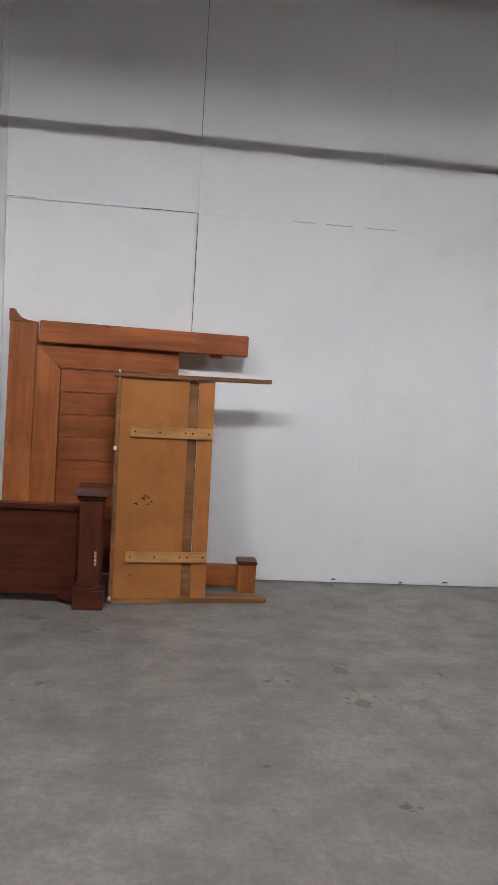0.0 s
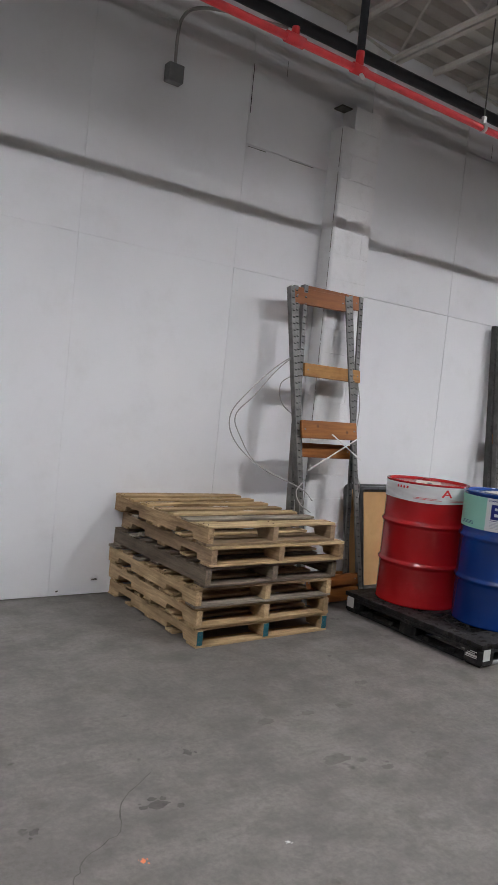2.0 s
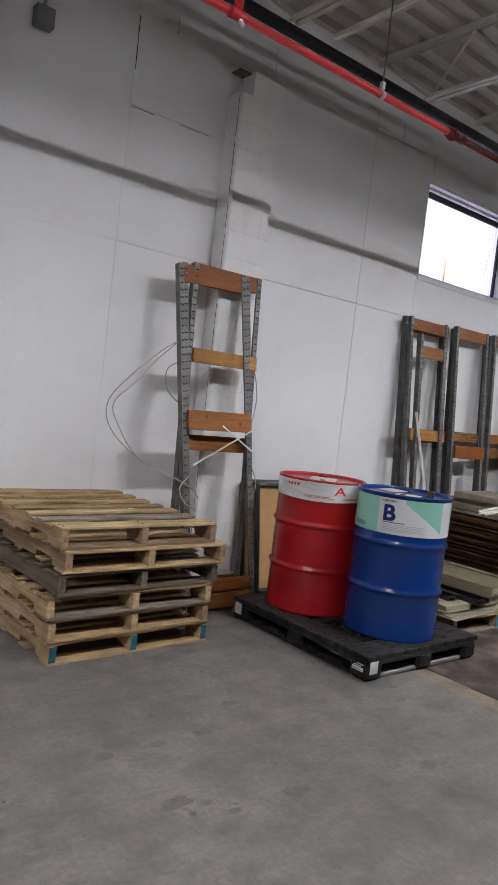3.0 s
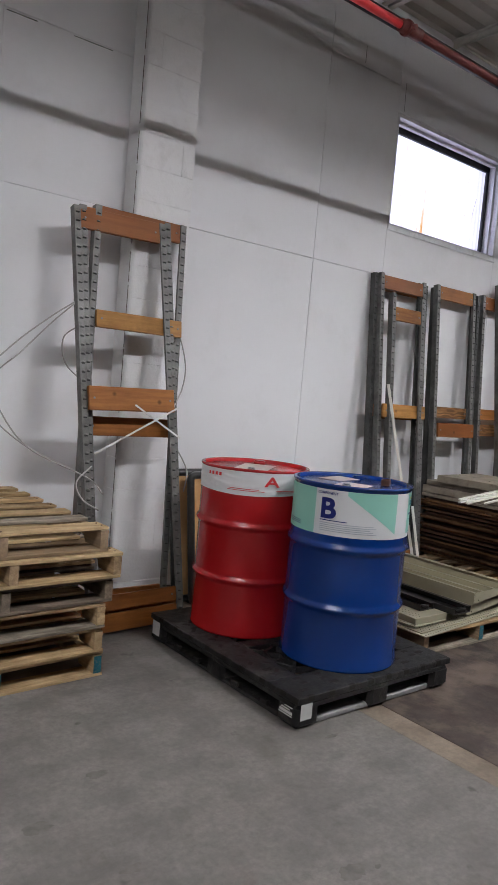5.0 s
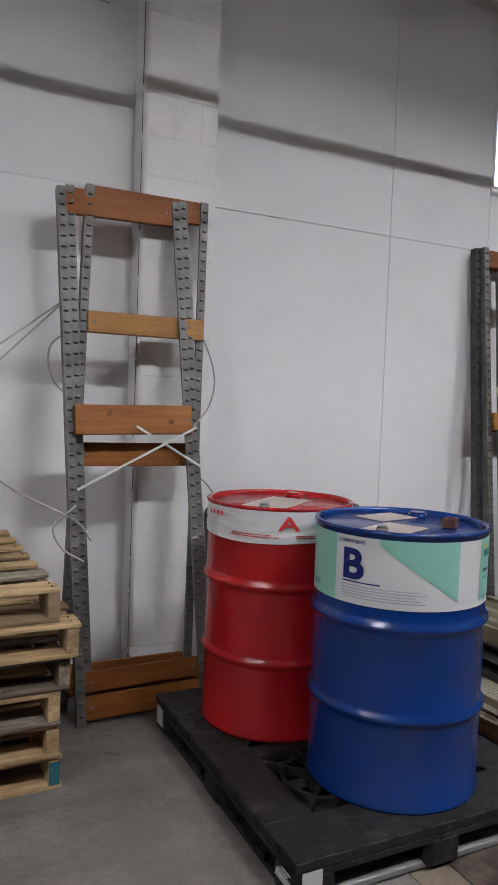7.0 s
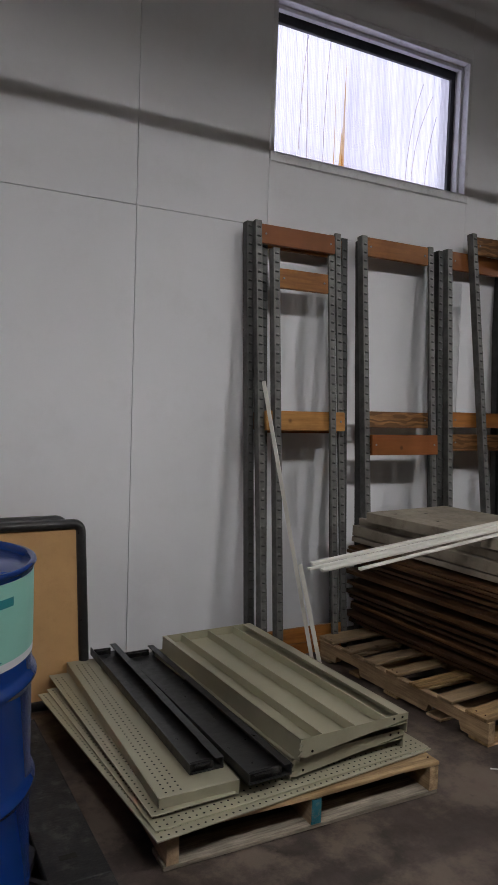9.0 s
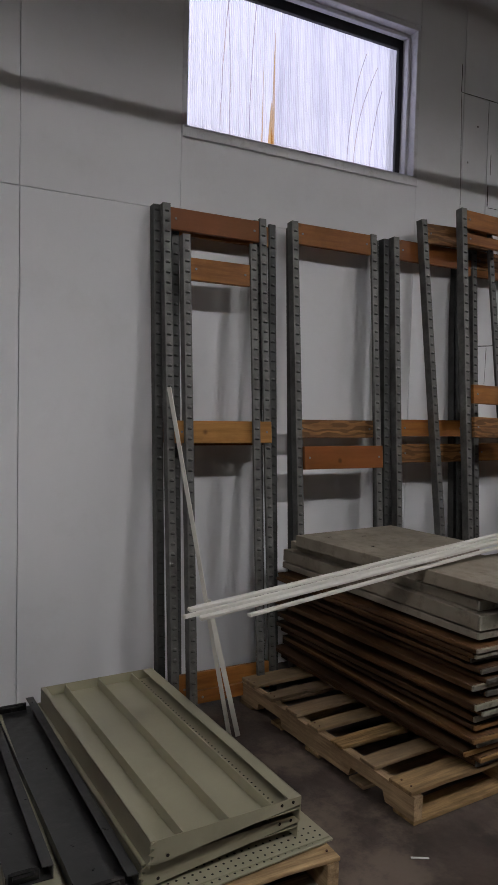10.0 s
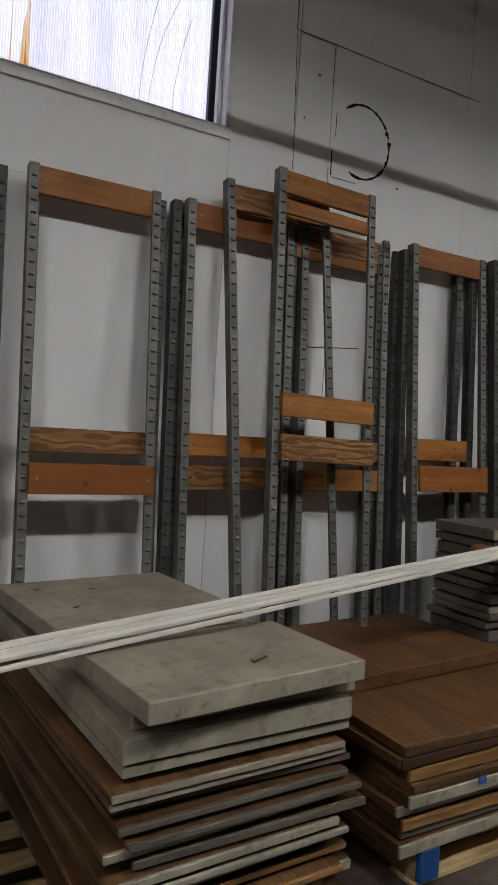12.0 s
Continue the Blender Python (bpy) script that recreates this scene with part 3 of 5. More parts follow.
# wall marks: ring scored in the wall, cracks, dots
bm = bmesh.new()
for i in range(46):
    a0 = radians(-115 + 245 * i / 46)
    a1 = radians(-115 + 245 * (i + 1) / 46 + 0.6)
    w = 0.005 + 0.011 * abs(noise.noise((i * 0.8, 1, 0)))
    q = [(9.672 + (0.185 + 0.012 * noise.noise((i * 0.9, 0, s)) + s * w) * math.cos(a), WY - 0.0012, 3.035 + (0.195 + s * w) * math.sin(a)) for a, s in ((a0, -1), (a1, -1), (a1, 1), (a0, 1))]
    bm.faces.new([bm.verts.new(v) for v in q])
for lo, hi in (((9.472, 2.815), (9.478, 2.95)), ((9.49, 3.02), (9.493, 3.15)), ((9.48, 2.806), (9.64, 2.809)), ((9.36, 3.298), (9.372, 3.308)), ((9.285, 3.06), (9.292, 3.07)), ((9.93, 2.84), (9.94, 2.848))):
    box(bm, (lo[0], WY - 0.0015, lo[1]), (hi[0], WY + 0.001, hi[1]))
solid("wall_mark", bm, HOLE, "rough dark ring scored into the white wall", "wall mark", "structure")


def open_joint(x0, z0, x1, z1, w):
    """An open stretch of a panel joint: a ragged dark line on the wall."""
    d = Vector((x1 - x0, z1 - z0))
    n = max(2, int(d.length / 0.05))
    side = Vector((-d.y, d.x)).normalized()
    bm, prev = bmesh.new(), None
    for i in range(n + 1):
        p = Vector((x0, z0)) + d * i / n + side * 0.0015 * noise.noise((x0 * 9 + i * 0.8, z0 * 7, 0))
        e = w * (0.55 + 0.6 * abs(noise.noise((i * 0.9, x0 * 5, z0 * 5))))
        pair = [bm.verts.new((q.x, WY - 0.0012, q.y)) for q in (p - side * e, p + side * e)]
        if prev:
            bm.faces.new((prev[0], pair[0], pair[1], prev[1]))
        prev = pair
    solid("wall_joint", bm, JOINT_DARK, "dark open joint between two wall panels", "wall joint", "structure")


for seg in ((0.05, 2.463, 0.424, 2.463, 0.003), (0.424, 2.46, 0.424, 1.7, 0.003), (0.42, 3.78, 0.42, 2.93, 0.0025), (1.06, 2.463, 1.2, 2.463, 0.002), (1.28, 2.463, 1.46, 2.463, 0.002), (1.55, 2.462, 1.76, 2.462, 0.0016), (-0.8, 2.47, -0.62, 2.47, 0.0016),
            (4.09, 3.98, 4.091, 3.62, 0.0045), (4.096, 3.375, 4.27, 3.376, 0.0035), (4.49, 3.378, 4.74, 3.38, 0.0025), (4.392, 4.1, 4.395, 3.98, 0.0025), (7.38, 4.05, 7.383, 3.82, 0.003), (6.882, 4.17, 6.882, 4.04, 0.003),
            (9.212, 3.66, 9.213, 3.487, 0.0045), (9.213, 3.487, 10.53, 3.494, 0.0035), (9.455, 3.475, 9.455, 3.27, 0.003), (9.214, 3.48, 9.238, 2.79, 0.0028), (9.386, 1.9, 9.74, 1.93, 0.004), (9.52, 1.9, 9.514, 1.66, 0.003)):
    open_joint(*seg)
bm = bmesh.new()
for x, z, w in ((2.0, 0.012, 0.03), (2.32, 0.022, 0.05), (2.9, 0.03, 0.02), (3.15, 0.1, 0.05), (1.5, 0.02, 0.04)):
    outline(bm, [(x, z), (x + w, z + 0.003), (x + w * 0.8, z + 0.014), (x + w * 0.2, z + 0.01)], 0.0015, pose(0, WY - 0.001, 0))
solid("wall_scuff", bm, BOARD_DARK, "small dark scuffs at the foot of the wall", "wall mark", "structure")

# ---- services overhead ----
pipe = thing("sprinkler_pipe", pose(0, 3.6, 3.39), "red painted sprinkler pipe hung parallel to the wall", "pipe")
part("run", sweep(bmesh.new(), [(X0, 0, 0), (5.7, 0, 0)], 0.0215, 16), RED_PIPE, pipe)
part("old_run", sweep(bmesh.new(), [(5.78, 0, 0), (X1, 0, 0)], 0.0215, 16), RUST_PIPE, pipe, "dull brownish red pipe length")
bm = bmesh.new()
sweep(bm, [(5.66, 0, 0), (5.82, 0, 0)], 0.032, 16)
sweep(bm, [(5.7, 0, 0), (5.72, 0, 0)], 0.042, 16)
sweep(bm, [(5.72, -0.06, -0.01), (5.72, 0.06, 0.02)], 0.014, 8)
part("coupling", bm, RUST_PIPE, pipe, "rust brown grooved coupling")
bm = bmesh.new()
sweep(bm, [(3.36, 0, 0), (3.48, 0, 0)], 0.03, 16)
sweep(bm, [(3.42, 0, 0.02), (3.42, 0, 0.065)], 0.022, 12)
part("tee", bm, RED_PIPE, pipe)
bm = bmesh.new()
sweep(bm, [(3.83, 0, 0), (3.93, 0, 0)], 0.029, 16)
sweep(bm, [(3.88, 0, 0.02), (3.88, 0, 0.1)], 0.024, 12)
part("drop_tee", bm, RED_PIPE, pipe)
part("drop", sweep(bmesh.new(), [(3.88, 0, 0.1), (3.88, 0, 1.18)], 0.024, 12), BLACK_PIPE, pipe, "black vertical feed pipe")
for cx in (4.985, 1.2, 8.6):
    bm = bmesh.new()
    sweep(bm, [(cx - 0.014, 0, 0), (cx + 0.014, 0, 0)], 0.027, 16)
    box(bm, (cx - 0.012, -0.012, 0.03), (cx + 0.012, 0.012, 0.075))
    part("hanger_clamp", bm, CLAMP, pipe, "zinc hanger clamp")
    part("hanger_rod", sweep(bmesh.new(), [(cx, 0, 0.07), (cx, 0, 1.18)], 0.005, 6), STEEL, pipe)
part("sprinkler_nozzle", sweep(bmesh.new(), [(3.905, -0.02, -0.05), (3.88, 0, 0)], 0.012, 8), CLAMP, pipe)
for y, z, r in ((4.5, 4.05, 0.042), (4.66, 4.17, 0.03)):
    solid("black_pipe", sweep(bmesh.new(), [(X0, y, z), (X1, y, z)], r, 14), BLACK_PIPE, "black steel pipe run below the roof joists", "pipe", group="black pipes")
for x in (2.2, 5.2, 8.2):
    p = thing("conduit_rail", pose(x, 0, 0), "pale strut channel hung across the joists", "strut")
    part("channel", boxed((-0.02, -2.0, 4.02), (0.02, 4.3, 4.06), 0.004), JOIST, p)
jb = thing("junction_box", pose(3.42, WY, 3.665), "grey steel electrical junction box on the wall", "junction box")
part("box", boxed((-0.06, -0.075, -0.062), (0.06, -0.001, 0.062), 0.006), BOX_GREY, jb)
part("cover", boxed((-0.055, -0.08, -0.057), (0.055, -0.0755, 0.057), 0.002), BOX_GREY, jb)
part("conduit", sweep(bmesh.new(), smooth_line([(0, -0.04, 0.06), (0.0, -0.04, 0.25), (0.02, -0.045, 0.38), (0.1, -0.06, 0.47), (0.3, -0.1, 0.52), (0.8, -0.2, 0.55)]), 0.012, 8), CONDUIT, jb, "bent steel conduit")


def ceiling_light(x, y, z):
    """Open strip light: two tubes below a wide white reflector with deep sides."""
    l = thing("ceiling_light", pose(x, y, z), "white strip light with two fluorescent tubes under a reflector", "ceiling light", "strip lights")
    bm = bmesh.new()
    box(bm, (-0.62, -0.3, 0.07), (0.62, 0.3, 0.085))
    for s in (-1, 1):
        box(bm, (-0.62, s * 0.3 - 0.006, LIP), (0.62, s * 0.3 + 0.006, 0.07))
    part("reflector", bm, TRIM_WHITE, l)
    for s in (-1, 1):
        part("tube", sweep(bmesh.new(), [(-0.58, s * 0.09, 0), (0.58, s * 0.09, 0)], 0.03, 12), TUBE_GLOW, l, "lit fluorescent tube")
        part("rod", sweep(bmesh.new(), [(s * 0.5, 0, 0.085), (s * 0.5, 0, TOP - z)], 0.005, 6), STEEL, l)


LIP = -0.112
for x in (-1.8, 1.2, 5.7, 8.7, 11.7, 14.7):
    ceiling_light(x, 0.9, 4.3)

# ---- bed parts against the wall ----
hb = thing("headboard", pose(-0.64, 4.78, 0, -5), "cherry-stained wooden headboard panel leaning against the wall", "headboard")
bm = boxed((-0.085, 0, 0), (0.085, 0.06, 1.69), 0.006)
part("post", bm, BED_RED_Z, hb)
bm = bmesh.new()
outline(bm, [(-0.09, 1.69), (0.09, 1.69), (0.02, 1.7), (-0.02, 1.715), (-0.05, 1.745), (-0.06, 1.765), (-0.09, 1.765)], 0.06)
part("crest", bm, BED_RED, hb, "scrolled top end")
part("top_rail", boxed((0.09, -0.03, 1.565), (1.42, 0.035, 1.7), 0.006, pose(0, 0, 0, 0, 0.5, 0)), BED_RED, hb)
part("peg", boxed((1.19, 0.0, 1.535), (1.27, 0.03, 1.56), 0.003), BED_RED, hb)
bm = outline(bmesh.new(), [(0.086, 0.1), (0.24, 0.1), (0.24, 1.408), (0.088, 1.558)], 0.036, pose(0, 0.012, 0))
part("side_stile", bm, BED_RED_Z, hb)
bm = outline(bmesh.new(), [(0.242, 1.41), (0.99, 1.41), (0.99, 1.56), (0.09, 1.56)], 0.036, pose(0, 0.012, 0))
part("upper_rail", bm, BED_RED, hb)
for i in range(9):
    z = 0.1 + i * 0.145
    part("panel_board", boxed((0.243, 0.019 + (0.008 if i % 3 == 1 else 0), z), (0.99, 0.045, z + 0.144), 0.003), BED_RED, hb)

fb = thing("footboard", pose(-0.115, 4.46, 0), "dark mahogany footboard with a square capped post", "footboard")


def bed_post(x, parent):
    part("post", boxed((x - 0.068, -0.068, 0.13), (x + 0.068, 0.068, 0.66), 0.006), BED_DARK_Z, parent)
    part("plinth", boxed((x - 0.09, -0.09, 0.0), (x + 0.09, 0.09, 0.125), 0.006), BED_DARK, parent)
    part("plinth_moulding", boxed((x - 0.082, -0.082, 0.125), (x + 0.082, 0.082, 0.15), 0.009), BED_DARK, parent)
    part("collar", boxed((x - 0.085, -0.085, 0.66), (x + 0.085, 0.085, 0.69), 0.011), BED_DARK, parent)
    bm = bmesh.new()
    b = boxed((x - 0.1, -0.1, 0.69), (x + 0.1, 0.1, 0.735))
    for v in b.verts:
        if v.co.z > 0.7:
            v.co.x = x + (v.co.x - x) * 0.82
            v.co.y *= 0.82
    merge(bm, b)
    part("cap", bm, BED_DARK, parent)


bed_post(0, fb)
bed_post(-1.5, fb)
bm = bmesh.new()
outline(bm, [(-1.43, 0.05), (-1.4, 0.0), (-1.35, 0.0), (-1.3, 0.045), (-0.2, 0.045), (-0.16, 0.01), (-0.13, 0.0), (-0.07, 0.0), (-0.07, 0.56), (-1.43, 0.56)], 0.04, pose(0, 0.0, 0.02))
part("panel", bm, BED_DARK, fb)
part("top_rail", boxed((-1.432, -0.02, 0.58), (-0.068, 0.06, 0.612), 0.006), BED_DARK, fb)
for z in (0.0, 0.022, 0.044, 0.066):
    part("hook_plate", boxed((0.028, -0.075, 0.27 + z), (0.042, -0.0685, 0.288 + z), 0.002), BRASS, fb, "brass bed hook plate")

case = thing("bookcase_carcass", pose(0.0, 4.5, 0.001, -3.5, 0, 5.5), "honey plywood cabinet carcass standing backside out", "cabinet")
part("back_panel", boxed((0.022, 0.012, 0.03), (0.435, 0.02, 1.384), 0.001), CASE_PLY, case)
part("inner_panel", boxed((0.435, 0.03, 0.03), (0.495, 0.036, 1.384), 0.001), CASE_EDGE, case, "darker bare plywood strip")
part("edge_panel", boxed((0.495, 0.012, 0.03), (0.592, 0.02, 1.384), 0.001), CASE_PLY, case)
part("side", boxed((-0.004, 0.0, 0.0), (0.022, 0.11, 1.4), 0.003), CASE_EDGE, case)
part("top_plank", boxed((-0.012, -0.012, 1.385), (0.955, 0.11, 1.41), 0.003, pose(0, 0, 0, 0, -0.4, 0)), CASE_EDGE, case)
part("bottom_plank", boxed((0.023, -0.004, 0.0), (0.985, 0.11, 0.03), 0.003), CASE_EDGE, case)
for z in (0.255, 1.025):
    c = part("cleat", boxed((0.085, -0.004, z), (0.59, 0.0115, z + 0.066), 0.002), CASE_STRIP, case)
    bm = bmesh.new()
    for x in (0.115, 0.265, 0.42, 0.465, 0.565):
        sweep(bm, [(x, -0.0055, z + 0.033), (x, -0.003, z + 0.033)], 0.006, 8)
    stuff(part("screw", bm, HOLE, c))
for x, z, s in ((-0.012, 0.94, 0.02), (0.0, 1.405, 0.016), (-0.01, 0.02, 0.02)):
    part("chip", boxed((x, -0.018, z), (x + s, -0.003, z + s * 1.3), 0.004), CHIP, case)
bm = bmesh.new()
for i in range(9):
    x, z = 0.16 + rng.uniform(-0.06, 0.08), 0.64 + rng.uniform(-0.03, 0.03)
    outline(bm, [(x, z), (x + 0.03, z + rng.uniform(-0.015, 0.02)), (x + 0.02, z + 0.008)], 0.001, pose(0, 0.011, 0))
part("scratch", bm, HOLE, case, "dark scratches on the plywood")

stub = thing("bed_rail_end", pose(0.87, 4.84, 0), "short red-brown bed post with capped top and rail", "bed part")
part("post", boxed((-0.06, -0.06, 0), (0.06, 0.06, 0.185), 0.005), BED_RED_Z, stub)
part("cap", boxed((-0.07, -0.07, 0.185), (0.07, 0.07, 0.212), 0.012), BED_DARK, stub)
part("rail", boxed((-0.6, -0.03, 0.03), (-0.06, 0.03, 0.17), 0.005), BED_RED, stub)

# ---- pallets ----
STRINGER = [(0, 0), (0.15, 0), (0.165, 0.038), (0.35, 0.038), (0.365, 0), (0.835, 0), (0.85, 0.038), (1.035, 0.038), (1.05, 0), (1.2, 0), (1.2, 0.089), (0, 0.089)]


MIXED = {PALLET_AMBER.name: (PALLET_AMBER, PALLET_AMBER, PALLET_OLD), PALLET_NEW.name: (PALLET_NEW,), PALLET_DARK.name: (PALLET_DARK, PALLET_DARK, PALLET_GREY), PALLET_OLD.name: (PALLET_OLD, PALLET_OLD, PALLET_OLD, PALLET_GREY, PALLET_NEW, PALLET_NEW)}


def pallet(m, width, face, side, label, ends=None, notched=True, seed=0, depth=1.2, tall=1.0):
    """Wooden pallet: three notched stringers along y, deck boards along x on top and below."""
    r = random.Random(seed)
    p = thing("wooden_pallet", m @ Matrix.Diagonal((1, 1, tall, 1)), label, "pallet", "wooden pallets")
    for i in range(3):
        x = (0.0, width / 2 - 0.02, width - 0.04)[i]
        pts = STRINGER if notched else [(0, 0), (1.2, 0), (1.2, 0.089), (0, 0.089)]
        bm = outline(bmesh.new(), [(a * depth / 1.2, b) for a, b in pts], 0.04, pose(x + 0.04, 0, 0.017, 0, 0, 90))
        s = part("stringer", bm, side, p)
        if ends and i in ends:
            part("painted_end", boxed((x + 0.001, -0.003, 0.018), (x + 0.039, 0.001, 0.104), 0.001), TEAL, s, "teal painted stringer end")
    y = 0.0
    widths = [0.125, 0.092, 0.08, 0.084, 0.09, 0.08, 0.125]
    gap = (depth - sum(widths)) / 6
    for k, w in enumerate(widths):
        bm = boxed((r.uniform(-0.014, 0.004), y + r.uniform(0, 0.008), 0.1065), (width + r.uniform(-0.006, 0.014), y + w, 0.1065 + r.uniform(0.014, 0.018)), 0.0025)
        bmesh.ops.subdivide_edges(bm, edges=[e for e in bm.edges if abs(e.verts[0].co.x - e.verts[1].co.x) > 0.5], cuts=5)
        ph = r.uniform(0, 9)
        for v in bm.verts:
            v.co.y += 0.011 * noise.noise((v.co.x * 5, ph, v.co.y * 2))
            v.co.z += 0.0025 * noise.noise((v.co.x * 4, ph + 4, v.co.y * 9)) + 0.0012
        b = part("deck_board", bm, r.choice(MIXED[face.name]), p)
        if k in (0, 6) or r.random() < 0.4:
            bm = bmesh.new()
            for x in (0.02, width / 2, width - 0.02):
                for d in (0.3, 0.7):
                    sweep(bm, [(x, y + w * d, 0.1235), (x, y + w * d, 0.1275)], 0.004, 6)
            stuff(part("nail", bm, RUST, b))
        y += w + gap
    for k, (y, w) in enumerate(((0, 0.11), (0.27, 0.09), (0.55, 0.1), (0.84, 0.09), (1.09, 0.11))):
        if not notched and k in (1, 3):
            continue
        part("bottom_board", boxed((r.uniform(-0.01, 0.004), y * depth / 1.2, 0.001), (width + r.uniform(-0.004, 0.01), y * depth / 1.2 + w, 0.0165), 0.002), r.choice(MIXED[face.name]), p)
    return p


H = 0.1215
NEWL, OLDL, DARKL = "pale pine pallet near the bottom of a stack", "weathered brown wooden pallet in a stack", "dark grimy wooden pallet in a stack"
pallet(pose(3.335, 3.862, 0.0, 0, 0, 1.8), 1.01, PALLET_NEW, PALLET_NEW_Y, "pale pine pallet with teal ends at the stack's foot", (0, 1, 2), True, 1, tall=0.955)
pallet(pose(3.315, 3.855, H, 0, 0, 1.5), 1.02, PALLET_NEW, PALLET_NEW_Y, NEWL, None, True, 2, tall=0.955)
pallet(pose(3.295, 3.85, 2 * H, 0, 0, 1.2), 1.04, PALLET_OLD, PALLET_NEW_Y, OLDL, None, True, 3, tall=0.955)
pallet(pose(3.34, 3.84, 3 * H, 0, 0, 2.2), 1.03, PALLET_DARK, PALLET_DARK_Y, DARKL, None, False, 4, tall=0.955)
pallet(pose(3.36, 3.83, 4 * H, 0, 0, 1.0), 1.03, PALLET_OLD, PALLET_OLD_Y, OLDL, None, True, 5, tall=0.955)
pallet(pose(3.33, 3.84, 5 * H, 0, 0, 2.4), 1.0, PALLET_OLD, PALLET_OLD_Y, "weathered wooden pallet on top of a stack", None, True, 6, tall=0.955)
pallet(pose(6.07, 3.335, 0, 0, 0, -1.2), 1.08, PALLET_OLD, PALLET_OLD_Y, "weathered wooden pallet under cream metal shelves", (1,), False, 7)
pallet(pose(7.6, 3.485, 0, 0, 0, 3.0), 1.03, PALLET_AMBER, PALLET_OLD_Y, "pale pine pallet under a stack of boards", None, True, 8)
pallet(pose(8.98, 3.62, 0, 0, 0, 1.0), 1.0, PALLET_NEW, PALLET_NEW_Y, "pine pallet with blue block under brown boards", None, False, 9)
solid("blue_block", boxed((9.0, 3.6, 0.02), (9.09, 3.7, 0.13), 0.006), BLUE_BLOCK, "blue painted wooden spacer block on the pallet", "block", m=pose(-0.02, 0.0, 0))

# ---- black plastic pallet with two drums ----
bp = thing("plastic_pallet", pose(4.808, 3.01, 0, 0, 0, 0.0), "black moulded plastic pallet with lattice deck, scuffed", "pallet")
PW, PD, PH = 1.05, 1.22, 0.145
for lo, hi in (((0, 0), (PW, 0.2)), ((0, PD - 0.2), (PW, PD)), ((0, 0.2), (0.17, PD - 0.2)), ((PW - 0.17, 0.2), (PW, PD - 0.2)), ((0.17, 0.57), (PW - 0.17, 0.65)), ((0.49, 0.2), (0.56, 0.57)), ((0.49, 0.65), (0.56, PD - 0.2))):
    part("deck_panel", boxed((lo[0], lo[1], PH - 0.03), (hi[0], hi[1], PH), 0.003), BLACK_PLASTIC, bp)
for cx0, cx1 in ((0.17, 0.49), (0.56, 0.88)):
    for cy0, cy1 in ((0.2, 0.57), (0.65, 1.02)):
        bm = bmesh.new()
        cx, cy = (cx0 + cx1) / 2, (cy0 + cy1) / 2
        for k in range(8):
            a = k * math.pi / 4
            d = Vector((math.cos(a), math.sin(a)))
            e = min(abs((cx1 - cx) / d.x) if abs(d.x) > 1e-4 else 9, abs((cy1 - cy) / d.y) if abs(d.y) > 1e-4 else 9)
            box(bm, (0, -0.008, PH - 0.028), (e, 0.008, PH - 0.001), 0, pose(cx, cy, 0, 0, 0, math.degrees(a)))
        for rr in (0.075, 0.155):
            for k in range(8):
                a, b2 = k * math.pi / 4, (k + 1) * math.pi / 4
                p0, p1 = Vector((math.cos(a), math.sin(a))) * rr, Vector((math.cos(b2), math.sin(b2))) * rr
                box(bm, (0, -0.008, PH - 0.026), ((p1 - p0).length, 0.008, PH - 0.0015), 0, pose(cx + p0.x, cy + p0.y, 0, 0, 0, math.degrees(math.atan2((p1 - p0).y, (p1 - p0).x))))
        part("lattice", bm, BLACK_PLASTIC, bp)
for x in (0.0, 0.455, PW - 0.14):
    for y in (0.0, 0.54, PD - 0.14):
        bm = boxed((x, y, 0.0), (x + 0.14, y + 0.14, PH - 0.031), 0.022)
        part("foot", bm, BLACK_PLASTIC, bp)
for y in (0.02, 0.55, PD - 0.13):
    part("runner", boxed((0.14, y, 0.004), (PW - 0.14, y + 0.11, 0.028), 0.004), WORN_EDGE if y < 0.1 else BLACK_PLASTIC, bp, "grey scuffed runner" if y < 0.1 else "")
for x in (0.015, 0.47, PW - 0.125):
    part("runner", boxed((x, 0.14, 0.004), (x + 0.11, PD - 0.14, 0.026), 0.004), BLACK_PLASTIC, bp)
for lo, hi in (((0.002, 0.03), (0.03, PD - 0.03)), ((PW - 0.03, 0.03), (PW - 0.002, PD - 0.03)), ((0.031, 0.002), (PW - 0.031, 0.03)), ((0.031, PD - 0.03), (PW - 0.031, PD - 0.002))):
    part("skirt", boxed((lo[0], lo[1], PH - 0.056), (hi[0], hi[1], PH - 0.0305), 0.004), BLACK_PLASTIC, bp)
for k in range(8):
    part("edge_notch", boxed((-0.001, 0.08 + 0.145 * k, PH - 0.022), (0.014, 0.115 + 0.145 * k, PH + 0.001), 0.001), HOLE, bp)
    part("edge_notch", boxed((0.06 + 0.125 * k, -0.001, PH - 0.022), (0.095 + 0.125 * k, 0.014, PH + 0.001), 0.001), HOLE, bp)
for y in (0.2, 0.42, 0.74, 0.92):
    part("side_lug", boxed((0.002, y, 0.03), (0.018, y + 0.05, 0.055), 0.003), BLACK_PLASTIC, bp)
for x, y in ((0.06, 0.05), (0.06, 0.3), (0.06, 0.9), (0.25, 0.06), (0.75, 0.06), (0.93, 0.3), (0.93, 0.12), (0.93, 0.9), (0.3, 1.12), (0.7, 1.12)):
    part("hand_slot", boxed((x, y, PH - 0.002), (x + 0.05, y + 0.022, PH + 0.0012), 0.0005), HOLE, bp)
slot = mesh_of("deck_slot", boxed((0, 0, PH - 0.001), (0.04, 0.019, PH + 0.0008)), HOLE)
